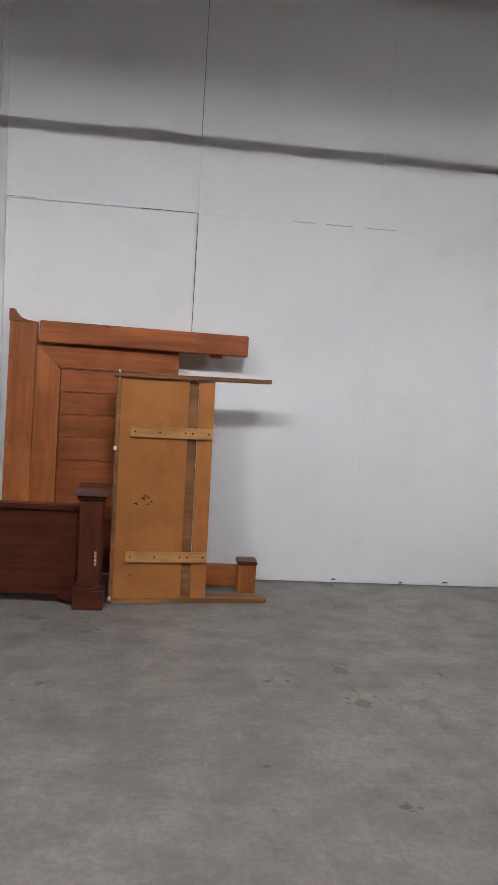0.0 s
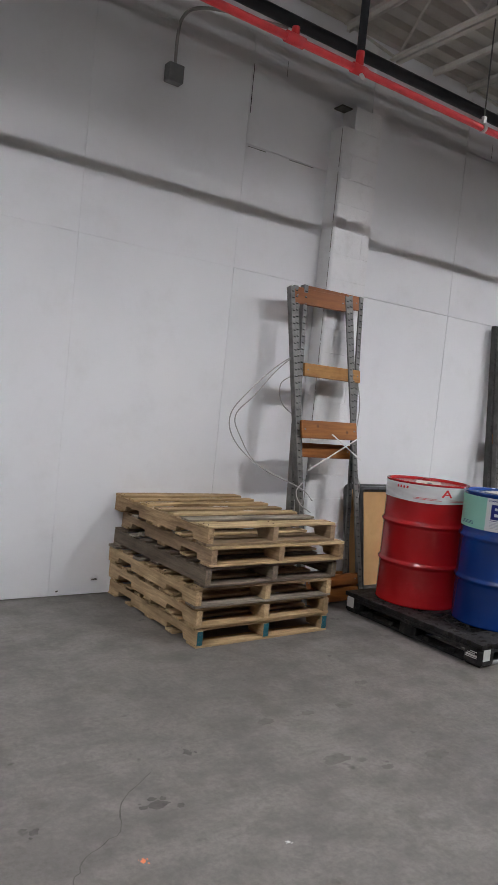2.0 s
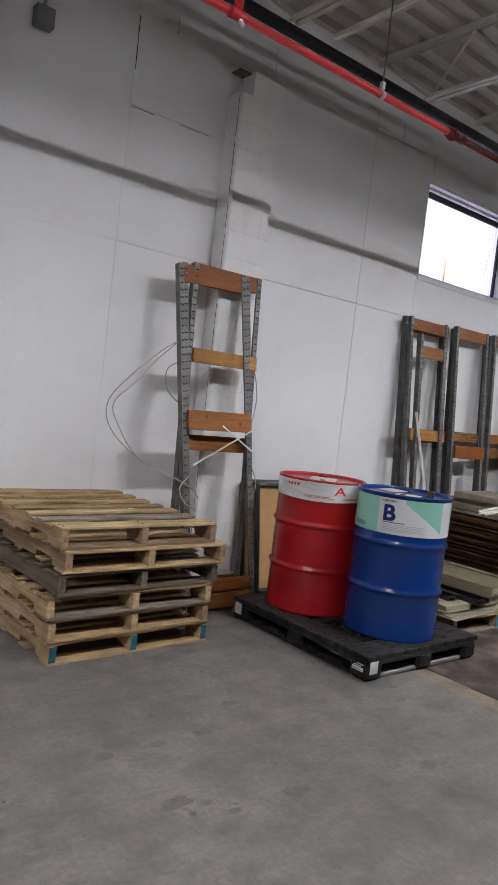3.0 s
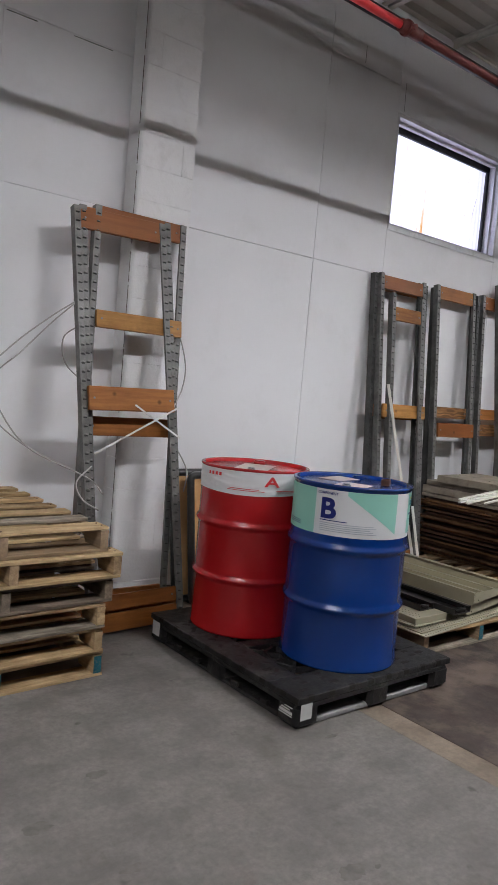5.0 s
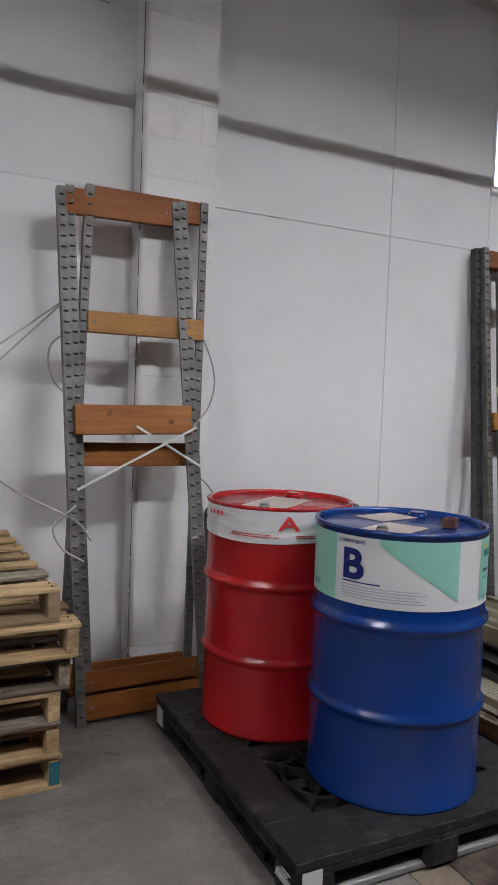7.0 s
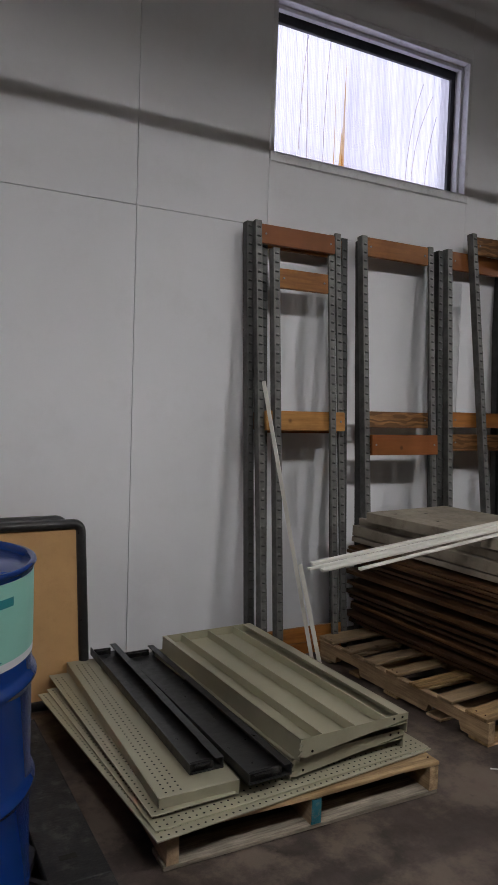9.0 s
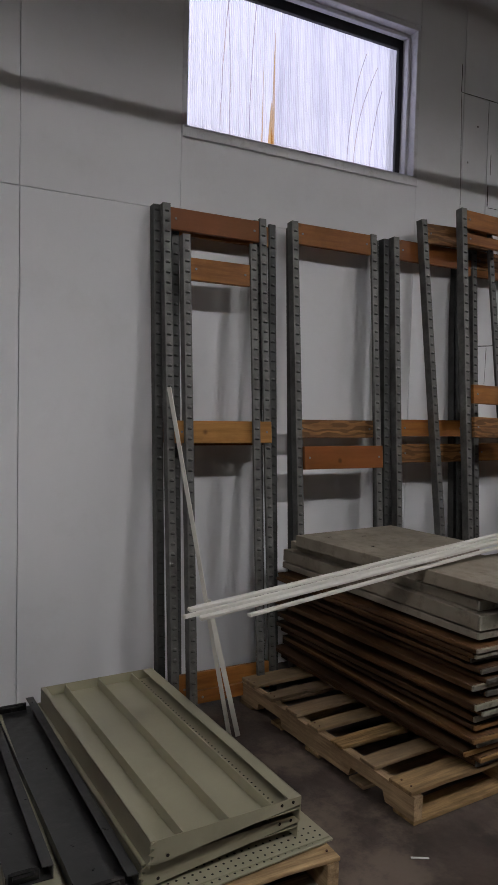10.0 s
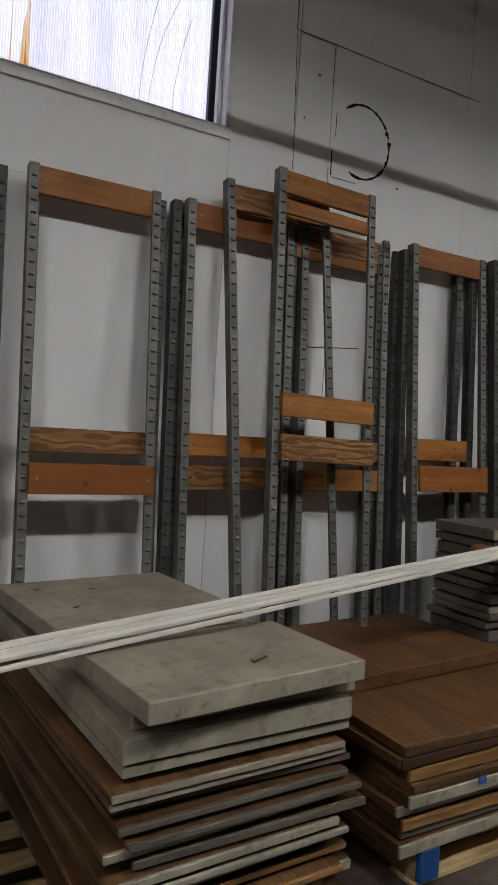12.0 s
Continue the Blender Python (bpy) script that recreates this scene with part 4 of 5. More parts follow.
for i in range(7):
    for j in range(2):
        shared("deck_slot", slot, bp, pose(0.12 + 0.125 * i, 0.11 + 0.05 * j, 0, 0, 0, 0))
        shared("deck_slot", slot, bp, pose(0.05 + 0.06 * j, 0.26 + 0.12 * i, 0, 0, 0, 45 if (i + j) % 2 else -45))
part("sticker", boxed((0.02, -0.0025, 0.045), (0.085, 0.0005, 0.115), 0.001), STICKER, bp, "torn white barcode sticker")
part("sticker", boxed((-0.0025, PD - 0.1, 0.04), (0.0005, PD - 0.03, 0.115), 0.001), STICKER, bp, "white sticker")
bm = bmesh.new()
box(bm, (-0.003, 0.03, 0.053), (0.0, 0.115, 0.057))
box(bm, (-0.003, 0.03, 0.062), (0.0, 0.11, 0.073))
box(bm, (-0.003, 0.045, 0.078), (0.0, 0.1, 0.083))
box(bm, (-0.003, 0.03, 0.09), (0.0, 0.08, 0.094))
part("moulded_mark", bm, STICKER, bp, "white printed bars")


def arc_patch(bm, r, a0, a1, z0, z1, n=24):
    """A curved patch on a cylinder, angles in degrees."""
    lo, hi = [], []
    for i in range(n + 1):
        a = radians(a0 + (a1 - a0) * i / n)
        lo.append(bm.verts.new((r * math.cos(a), r * math.sin(a), z0 if not callable(z0) else z0(i / n))))
        hi.append(bm.verts.new((r * math.cos(a), r * math.sin(a), z1 if not callable(z1) else z1(i / n))))
    for i in range(n):
        bm.faces.new((lo[i], lo[i + 1], hi[i + 1], hi[i])).smooth = True
    return bm


def bent_text(body, size, r, angle, z, stretch=1.0):
    """Letters wrapped round a cylinder, centred at angle."""
    b = text_mesh(body, size)
    bmesh.ops.triangulate(b, faces=b.faces[:])
    xs = [v.co.x for v in b.verts]
    mid = (min(xs) + max(xs)) / 2
    for v in b.verts:
        a = radians(angle) + (v.co.x - mid) * stretch / r
        v.co = Vector((r * math.cos(a), r * math.sin(a), z + v.co.y))
    return b


def bold_text(body, size, r, angle, z, stretch):
    """Heavy letters: overlapping impressions, each a hair further out."""
    bm = bmesh.new()
    for k, (da, dz) in enumerate(((-1, -1), (1, -1), (-1, 1), (1, 1), (0, 0))):
        merge(bm, bent_text(body, size, r + 0.0003 * k, angle + 0.4 * da, z + 0.0018 * dz, stretch))
    return bm


R, DH = 0.286, 0.872


def drum(m, enamel, label, colour):
    d = thing("steel_drum", m, label, "drum", "steel drums")
    prof = [(0.0, 0.012), (R - 0.012, 0.012), (R - 0.006, 0.0), (R + 0.003, 0.0), (R + 0.005, 0.008), (R, 0.018)]
    for zr in (0.29, 0.575):
        prof += [(R, zr - 0.028), (R + 0.004, zr - 0.016), (R + 0.012, zr - 0.006), (R + 0.0135, zr), (R + 0.012, zr + 0.006), (R + 0.004, zr + 0.016), (R, zr + 0.028)]
    prof += [(R, DH - 0.018), (R + 0.005, DH - 0.012)]
    part("shell", lathe(bmesh.new(), prof, 72), enamel, d)
    part("rim", lathe(bmesh.new(), [(R + 0.005, DH - 0.012), (R + 0.009, DH - 0.006), (R + 0.007, DH), (R + 0.001, DH + 0.002), (R - 0.006, DH), (R - 0.009, DH - 0.006), (R - 0.011, DH - 0.018)], 72), enamel, d)
    part("lid", lathe(bmesh.new(), [(R - 0.011, DH - 0.018), (R - 0.03, DH - 0.019), (R - 0.035, DH - 0.016), (0.0001, DH - 0.014)], 72), enamel, d)
    for a, rr in ((35, 0.034), (215, 0.02)):
        bm = bmesh.new()
        x, y = 0.2 * math.cos(radians(a)), 0.2 * math.sin(radians(a))
        sweep(bm, [(x, y, DH - 0.016), (x, y, DH - 0.002)], rr, 18)
        sweep(bm, [(x, y, DH - 0.002), (x, y, DH + 0.004)], rr * 0.8, 18)
        part("bung", bm, enamel if a < 90 else BOX_GREY, d, "screwed bung cap")
    return d


blue = drum(pose(5.368, 3.345, PH + 0.001), BLUE_DRUM, "blue steel drum with white and mint label, marked B", "blue")
A = 219.0
Z0, Z1B = 0.635, 0.848
part("label_band", arc_patch(bmesh.new(), R + 0.0012, A - 100, A + 165, Z0, Z1B, 60), LABEL_WHITE, blue, "white paper label band")
part("label_mint", arc_patch(bmesh.new(), R + 0.0022, A - 100, A - 30, Z0, Z1B, 20), LABEL_MINT, blue, "mint green label field")
part("label_mint", arc_patch(bmesh.new(), R + 0.0022, A + 1, A + 52, lambda t: Z1B - 0.02 - t * 0.17, Z1B, 24), LABEL_MINT, blue, "mint green label triangle")
part("label_mint", arc_patch(bmesh.new(), R + 0.0022, A + 73, A + 165, Z0 + 0.02, Z1B, 24), LABEL_MINT, blue, "mint green label field")
part("letter", bold_text("B", 0.13, R + 0.0034, A - 16, 0.717, 1.08), LABEL_NAVY, blue, "navy letter B")
part("small_print", bent_text("COMPONENT", 0.016, R + 0.0034, A - 18, 0.826), LABEL_NAVY, blue, "navy word COMPONENT")
for i in range(5):
    part("print_line", arc_patch(bmesh.new(), R + 0.003, A - 24, A + 30 - (i % 3) * 3, 0.655 + i * 0.009, 0.6585 + i * 0.009, 12), LABEL_GREY, blue)
part("print_line", arc_patch(bmesh.new(), R + 0.003, A - 24, A + 2, 0.703, 0.707, 10), LABEL_NAVY, blue)
for z0, z1, a1, ink in ((0.818, 0.828, 86, LABEL_YELLOW), (0.79, 0.812, 96, LABEL_TEAL), (0.742, 0.752, 86, LABEL_NAVY), (0.722, 0.725, 84, LABEL_TEAL), (0.66, 0.663, 88, LABEL_TEAL), (0.652, 0.655, 86, LABEL_TEAL)):
    part("print_line", arc_patch(bmesh.new(), R + 0.0036, A + 77, A + a1, z0, z1, 10), ink, blue, "small printed bar")
for i in range(3):
    part("print_line", arc_patch(bmesh.new(), R + 0.0036, A - 72, A - 48, 0.66 + i * 0.008, 0.663 + i * 0.008, 8), LABEL_NAVY, blue)
part("lid_paper", boxed((-0.17, -0.05, DH - 0.0135), (0.03, 0.1, DH - 0.012), 0, pose(-0.02, -0.08, 0, 0, 0, 25)), LID_PAPER, blue, "faded off-white paper label on the lid")
part("lid_paper", boxed((-0.02, 0.03, DH - 0.0135), (0.17, 0.16, DH - 0.012), 0, pose(-0.02, 0.02, 0, 0, 0, 12)), LID_PAPER, blue, "faded off-white paper label on the lid")
block = thing("rusty_clamp", pose(5.485, 3.235, PH + DH - 0.0115, 0, 0, 35) @ Matrix.Scale(0.68, 4), "small rusty steel box lying on the blue drum", "clamp")
for lo, hi in (((-0.045, -0.03, 0), (0.045, 0.03, 0.006)), ((-0.045, -0.03, 0.006), (0.045, -0.024, 0.045)), ((-0.045, 0.024, 0.006), (0.045, 0.03, 0.045)), ((-0.045, -0.024, 0.006), (-0.039, 0.024, 0.045)), ((0.039, -0.024, 0.006), (0.045, 0.024, 0.045))):
    part("plate", boxed(lo, hi, 0.001), RUST, block)

red = drum(pose(5.2, 3.912, PH + 0.001, 0, 0, 10), RED_DRUM, "red steel drum wrapped in crumpled white film, marked A", "red")
bm = bmesh.new()
n, rows = 160, []
for j in range(17):
    row = []
    for i in range(n):
        a = 2 * math.pi * i / n
        z = 0.742 + 0.118 * j / 16 + 0.004 * math.sin(a * 3) * (1 - j / 16)
        rr = R + 0.003 + 0.006 * abs(noise.noise((math.cos(a) * 1.3, math.sin(a) * 1.3, z * 42 + 1.5 * math.sin(a * 2))))
        row.append(bm.verts.new((rr * math.cos(a), rr * math.sin(a), z)))
    rows.append(row)
for r0, r1 in zip(rows, rows[1:]):
    for i in range(n):
        bm.faces.new((r0[i], r0[(i + 1) % n], r1[(i + 1) % n], r1[i])).smooth = True
part("film_band", bm, FILM, red, "crumpled white stretch film")
AR = 226.0
part("letter", bent_text("A", 0.072, R + 0.0115, AR + 13, 0.792, 1.6), LABEL_RED, red, "red letter A")
for i, (a0, a1) in enumerate(((-32, 6), (-30, 0), (18, 45), (18, 48))):
    part("print_line", arc_patch(bmesh.new(), R + 0.0102, AR + a0, AR + a1, 0.763 + (i % 2) * 0.008, 0.766 + (i % 2) * 0.008, 10), LABEL_RED, red)
for i in range(4):
    part("print_mark", arc_patch(bmesh.new(), R + 0.0102, AR - 58 + i * 5, AR - 55 + i * 5, 0.825, 0.842, 3), LABEL_RED, red)
part("lid_paper", boxed((-0.17, -0.085, DH - 0.0135), (0.15, 0.09, DH - 0.012), 0, pose(-0.02, -0.02, 0, 0, 0, 30)), LID_PAPER, red, "faded off-white paper label on the lid")

# framed boards leaning behind the drums
for k, (x, y, w, h) in enumerate(((5.27, 4.72, 0.86, 0.86), (5.34, 4.62, 0.85, 0.855))):
    c = thing("framed_board", pose(x, y, 0.0, -9), "tan board in a black rounded frame leaning on the wall", "board", "framed boards")
    part("panel", boxed((0.03, 0.01, 0.03), (w - 0.03, 0.02, h - 0.03)), CORK, c)
    pts = []
    for cx, cz, s in ((w - 0.05, 0.05, -90), (w - 0.05, h - 0.05, 0), (0.05, h - 0.05, 90), (0.05, 0.05, 180)):
        pts += [(cx + 0.035 * math.cos(radians(s + t * 22.5)), 0.012, cz + 0.035 * math.sin(radians(s + t * 22.5))) for t in range(5)]
    part("frame", sweep(bmesh.new(), pts + [pts[0]], 0.025, 8), BLACK_ENAMEL, c, "black rounded frame")
    stuff(part("bolt", sweep(bmesh.new(), [(w - 0.015, -0.01, h * 0.6), (w - 0.015, -0.004, h * 0.6)], 0.006, 8), CLAMP, c))

# ---- slotted steel rack frames ----
LEG = 0.039


def leg_mesh(name, height, flip, steel):
    """Slotted angle post with a column of punched half-round hoods and dark slots below them."""
    bm = bmesh.new()
    box(bm, (0, 0, 0), (LEG, 0.0035, height))
    x = 0.0 if not flip else LEG - 0.0035
    box(bm, (x, 0.0035, 0), (x + 0.0035, 0.05, height))
    x = 0.0 if flip else LEG - 0.0035
    box(bm, (x, 0.0035, 0), (x + 0.0035, 0.016, height))
    bm.faces.ensure_lookup_table()
    dark = []
    z, c = 0.04, LEG / 2
    while z < height - 0.03:
        arc = [bm.verts.new((c + 0.0125 * math.cos(radians(a)), -0.0003, z + 0.016 * math.sin(radians(a)))) for a in (180, 145, 110, 70, 35, 0)]
        lip = [bm.verts.new((c + k * 0.0085, -0.0085, z + 0.002)) for k in (-1, 1)]
        for a, b, q in ((0, 1, 0), (1, 2, 0), (3, 4, 1), (4, 5, 1)):
            bm.faces.new((arc[a], lip[q], arc[b])).smooth = True
        bm.faces.new((arc[2], lip[0], lip[1], arc[3])).smooth = True
        dark.append(bm.faces.new((arc[0], arc[5], lip[1], lip[0])))
        low = [bm.verts.new((c + k, -0.0004, z + d)) for k, d in ((-0.0115, 0), (-0.009, -0.0035), (0.009, -0.0035), (0.0115, 0))]
        dark.append(bm.faces.new(low))
        z += 0.0508
    for f in dark:
        f.material_index = 1
    me = mesh_of(name, bm, steel)
    me.materials.append(STEEL_SLOT)
    return me


LEGS = {}


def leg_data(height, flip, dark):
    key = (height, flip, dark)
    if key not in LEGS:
        LEGS[key] = leg_mesh("leg", height, flip, STEEL_SHADED if dark else STEEL)
    return LEGS[key]


def rack_frame(x, y, width, height, lean, roll, boards, label, dark=False, deep=0.0, rack=0.0):
    """Two slotted legs joined by boards, the legs racked sideways by an angle. boards: (bottom, top, wood, in front)."""
    f = thing("rack_frame", pose(x, y, 0.002, -lean, 0, 0) @ pose(0, 0, 0, 0, roll, 0), label, "rack frame", "rack frames")
    for i, lx in enumerate((0.0, width - LEG)):
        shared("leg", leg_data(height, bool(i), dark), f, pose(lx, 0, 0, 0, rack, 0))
        # second legs behind take the copy with shade in its colour
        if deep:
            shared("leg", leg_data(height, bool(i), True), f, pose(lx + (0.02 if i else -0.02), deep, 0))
    for b0, b1, rings, front in boards:
        yy = -0.028 if front else 0.006
        in0, in1 = (LEG * 0.9, width - LEG * 0.3) if front else (LEG - 0.0005, width - LEG - 0.0005)
        shift = math.tan(radians(rack)) * (b0 + b1) / 2
        in0, in1 = in0 + shift, in1 + shift
        part("board", boxed((in0, yy, b0), (in1, yy + 0.024, b1), 0.002), (RACK_WOOD, RACK_RINGS, RACK_HONEY)[int(rings)], f)
        bm = bmesh.new()
        for bx in (in0 + 0.03, in1 - 0.03):
            sweep(bm, [(bx, yy - 0.004, (b0 + b1) / 2), (bx, yy + 0.001, (b0 + b1) / 2)], 0.006, 8)
        stuff(part("bolt", bm, BOX_GREY, f))
    return f


FL = "galvanised slotted steel rack frame with reddish wood crosspieces"
# pair beside the pallet stack
rack_frame(4.5, 4.33, 0.6, 2.42, 11.5, -1.1, ((2.295, 2.42, False, False), (1.25, 1.385, False, True), (0.02, 0.12, False, False), (0.135, 0.22, False, False)), "galvanised slotted rack frame with wood crosspieces, leaning on pier")
rack_frame(4.545, 4.4, 0.6, 2.42, 10.0, -1.2, ((2.31, 2.415, False, False), (0.03, 0.16, False, False)), "galvanised slotted rack frame sandwiched between two others")
rack_frame(4.452, 4.5, 0.62, 2.43, 7.6, 0.0, ((2.31, 2.425, False, False), (1.71, 1.81, 2, True), (1.09, 1.2, False, False), (0.06, 0.2, False, False)), "galvanised slotted rack frame racked askew behind two others", rack=3.3)
# row below the window
rack_frame(7.175, 4.7, 0.58, 2.47, 5.5, 0.0, ((2.345, 2.455, False, False), (1.29, 1.4, 2, True), (0.03, 0.17, False, False)), FL)
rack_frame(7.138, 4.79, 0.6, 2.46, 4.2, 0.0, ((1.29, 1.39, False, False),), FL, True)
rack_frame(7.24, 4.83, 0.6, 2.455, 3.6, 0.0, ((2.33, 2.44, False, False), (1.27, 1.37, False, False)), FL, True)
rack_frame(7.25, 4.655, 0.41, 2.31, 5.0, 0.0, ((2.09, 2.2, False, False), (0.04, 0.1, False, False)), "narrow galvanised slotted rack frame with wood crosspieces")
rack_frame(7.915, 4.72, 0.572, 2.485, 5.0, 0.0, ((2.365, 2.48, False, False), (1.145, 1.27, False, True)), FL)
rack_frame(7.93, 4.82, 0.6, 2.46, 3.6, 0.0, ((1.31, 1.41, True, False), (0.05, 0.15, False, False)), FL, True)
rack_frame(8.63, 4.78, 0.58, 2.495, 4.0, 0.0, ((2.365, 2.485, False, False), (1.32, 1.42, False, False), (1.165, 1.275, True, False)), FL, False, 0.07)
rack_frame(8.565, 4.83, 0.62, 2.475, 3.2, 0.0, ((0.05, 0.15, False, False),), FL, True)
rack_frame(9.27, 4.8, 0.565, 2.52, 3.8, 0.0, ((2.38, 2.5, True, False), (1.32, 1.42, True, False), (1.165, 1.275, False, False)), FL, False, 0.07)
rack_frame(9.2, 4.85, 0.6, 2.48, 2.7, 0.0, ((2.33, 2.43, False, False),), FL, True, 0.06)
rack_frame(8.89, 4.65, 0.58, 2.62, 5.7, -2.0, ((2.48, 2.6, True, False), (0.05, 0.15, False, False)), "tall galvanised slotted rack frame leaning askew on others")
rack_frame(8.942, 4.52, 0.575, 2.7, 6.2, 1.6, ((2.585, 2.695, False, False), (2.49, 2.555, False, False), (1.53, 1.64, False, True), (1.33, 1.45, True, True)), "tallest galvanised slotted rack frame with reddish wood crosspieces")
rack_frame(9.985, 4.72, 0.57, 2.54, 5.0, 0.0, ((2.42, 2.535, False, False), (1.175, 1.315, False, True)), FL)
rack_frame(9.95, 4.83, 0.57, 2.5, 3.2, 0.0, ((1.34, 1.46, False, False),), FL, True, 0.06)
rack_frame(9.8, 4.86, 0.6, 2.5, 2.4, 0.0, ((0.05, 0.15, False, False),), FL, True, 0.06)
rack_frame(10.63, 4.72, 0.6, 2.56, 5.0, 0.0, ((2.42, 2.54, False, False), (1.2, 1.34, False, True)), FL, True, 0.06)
rack_frame(11.3, 4.74, 0.6, 2.5, 5.0, 0.0, ((2.33, 2.45, False, False), (1.2, 1.34, False, True)), FL)

# cable and strap on the leaning pair
cab = thing("loose_cable", pose(0, 0, 0), "thin pale cable looping from a rack frame", "cable")
for dx, dz in ((0, 0), (0.045, -0.035)):
    pts = [(4.5, 4.73, 1.85), (4.36, 4.77, 1.74 + dz), (4.13 + dx, 4.74, 1.55 + dz), (3.98 + dx, 4.74, 1.36), (4.02 + dx, 4.73, 1.18 - dz), (4.23, 4.69, 1.0), (4.5, 4.5, 0.86), (4.56, 4.42, 0.78)]
    part("strand", sweep(bmesh.new(), smooth_line(pts), 0.0045, 6), CABLE, cab)
part("strand", sweep(bmesh.new(), smooth_line([(4.5, 4.46, 0.93), (4.4, 4.42, 0.85), (4.43, 4.4, 0.76), (4.52, 4.38, 0.7)]), 0.0045, 6), CABLE, cab)
part("strand", sweep(bmesh.new(), smooth_line([(5.1, 4.72, 1.8), (5.2, 4.76, 1.68), (5.26, 4.78, 1.52), (5.22, 4.74, 1.38), (5.08, 4.6, 1.27)]), 0.0045, 6), CABLE, cab)
part("strand", sweep(bmesh.new(), smooth_line([(5.08, 4.6, 1.06), (5.2, 4.68, 0.98), (5.28, 4.7, 0.86), (5.24, 4.66, 0.74)]), 0.0045, 6), CABLE, cab)
part("strand", sweep(bmesh.new(), smooth_line([(4.5, 4.72, 1.7), (4.43, 4.78, 1.62), (4.44, 4.76, 1.48), (4.52, 4.68, 1.38)]), 0.0045, 6), CABLE, cab)
st = thing("strap", pose(0, 0, 0), "white packing strap crossing between rack legs", "strap")
for a, b in (((4.5, 4.44, 1.0), (5.07, 4.52, 1.275)), ((4.78, 4.53, 1.275), (5.1, 4.53, 1.09))):
    d = Vector(b) - Vector(a)
    part("band", boxed((0, -0.0015, -0.005), (d.length, 0.0015, 0.005), 0, Matrix.Translation(a) @ d.to_track_quat("X", "Z").to_matrix().to_4x4()), STRAP, st)

# ---- cream metal shelving on its pallet ----
def perforated(name, m, w, d, label, zth=0.004, rows=(), group="pegboard sheets"):
    """Sheet metal with rows of punched holes, lips folded down at the edges."""
    t = thing(name, m, label, "metal shelf", group)
    part("sheet", boxed((0, 0, 0), (w, d, zth), 0.001), CREAM, t)
    bm = bmesh.new()
    for x0, x1, y0, y1 in rows:
        x = x0
        while x <= x1:
            y = y0
            while y <= y1:
                bm.faces.new([bm.verts.new((x + 0.0042 * math.cos(a), y + 0.0042 * math.sin(a), zth + 0.0008)) for a in (k * math.pi / 3 for k in range(6))])
                y += 0.0254
            x += 0.0254
    stuff(part("holes", bm, HOLE, t, "rows of punched holes"))
    return t


perforated("pegboard_panel", pose(6.02, 3.29, 0.129, 0, 0, 4.5), 1.16, 1.2, "cream perforated metal panel lying on a pallet", 0.006, ((0.02, 1.14, 0.015, 0.11), (0.02, 0.1, 0.11, 1.18)))
perforated("pegboard_panel", pose(6.03, 3.33, 0.1365, 0, 0, 3.0), 1.14, 1.18, "cream perforated metal panel on another one", 0.006, ((0.02, 1.12, 0.015, 0.09), (0.02, 0.1, 0.11, 1.16)))


def tray(m, w, d, h, label, ribs=3, notch=True):
    """Upturned gondola shelf: pan with folded sides, long ribs and bracket ends."""
    t = thing("metal_shelf", m, label, "metal shelf", "cream metal shelves")
    part("pan", boxed((0, 0, h - 0.042), (w, d, h - 0.039)), CREAM, t)
    for lo, hi in (((0, 0, 0.0), (0.0025, d, h)), ((w - 0.0025, 0, 0.0), (w, d, h)), ((0, 0, h - 0.0025), (0.02, d, h)), ((w - 0.045, 0, h - 0.0025), (w, d, h)), ((0.0025, d - 0.0025, 0.0), (w - 0.0025, d, h))):
        part("flange", boxed(lo, hi), CREAM, t)
    for k in range(ribs):
        x = 0.1 + (w - 0.2) * k / max(1, ribs - 1) if ribs > 1 else w / 2
        bm = bmesh.new()
        outline(bm, [(x - 0.004, 0), (x - 0.001, 0.034), (x + 0.004, 0.034), (x + 0.026, 0)], d - 0.01, pose(0, 0.005, h - 0.0385))
        part("rib", bm, CREAM, t)
    bm = bmesh.new()
    pts = [(w, h - 0.025), (w, h), (0.02, h)]
    pts += [(-0.004, h - 0.015), (0.012, h - 0.022), (-0.006, h - 0.035), (0.01, h - 0.044), (-0.008, h - 0.058), (0.02, h - 0.068)] if notch else [(0, h - 0.02)]
    outline(bm, pts, 0.003, pose(0, -0.003, 0))
    part("end_bracket", bm, CREAM, t, "notched bracket end")
    bm = bmesh.new()
    for x0 in (0.035, w - 0.06):
        y = 0.04
        while y < d - 0.03:
            bm.faces.new([bm.verts.new((x0 + 0.004 * math.cos(a), y + 0.004 * math.sin(a), h - 0.0382)) for a in (k * math.pi / 3 for k in range(6))])
            y += 0.0254
    stuff(part("holes", bm, HOLE, t, "row of punched holes"))
    bm = bmesh.new()
    for x, z in ((w - 0.03, h - 0.012), (w - 0.07, h - 0.012), (0.05, h - 0.05)):
        sweep(bm, [(x, -0.0045, z), (x, -0.0032, z)], 0.005, 8)
    stuff(part("bolt_holes", bm, HOLE, t))
    return t


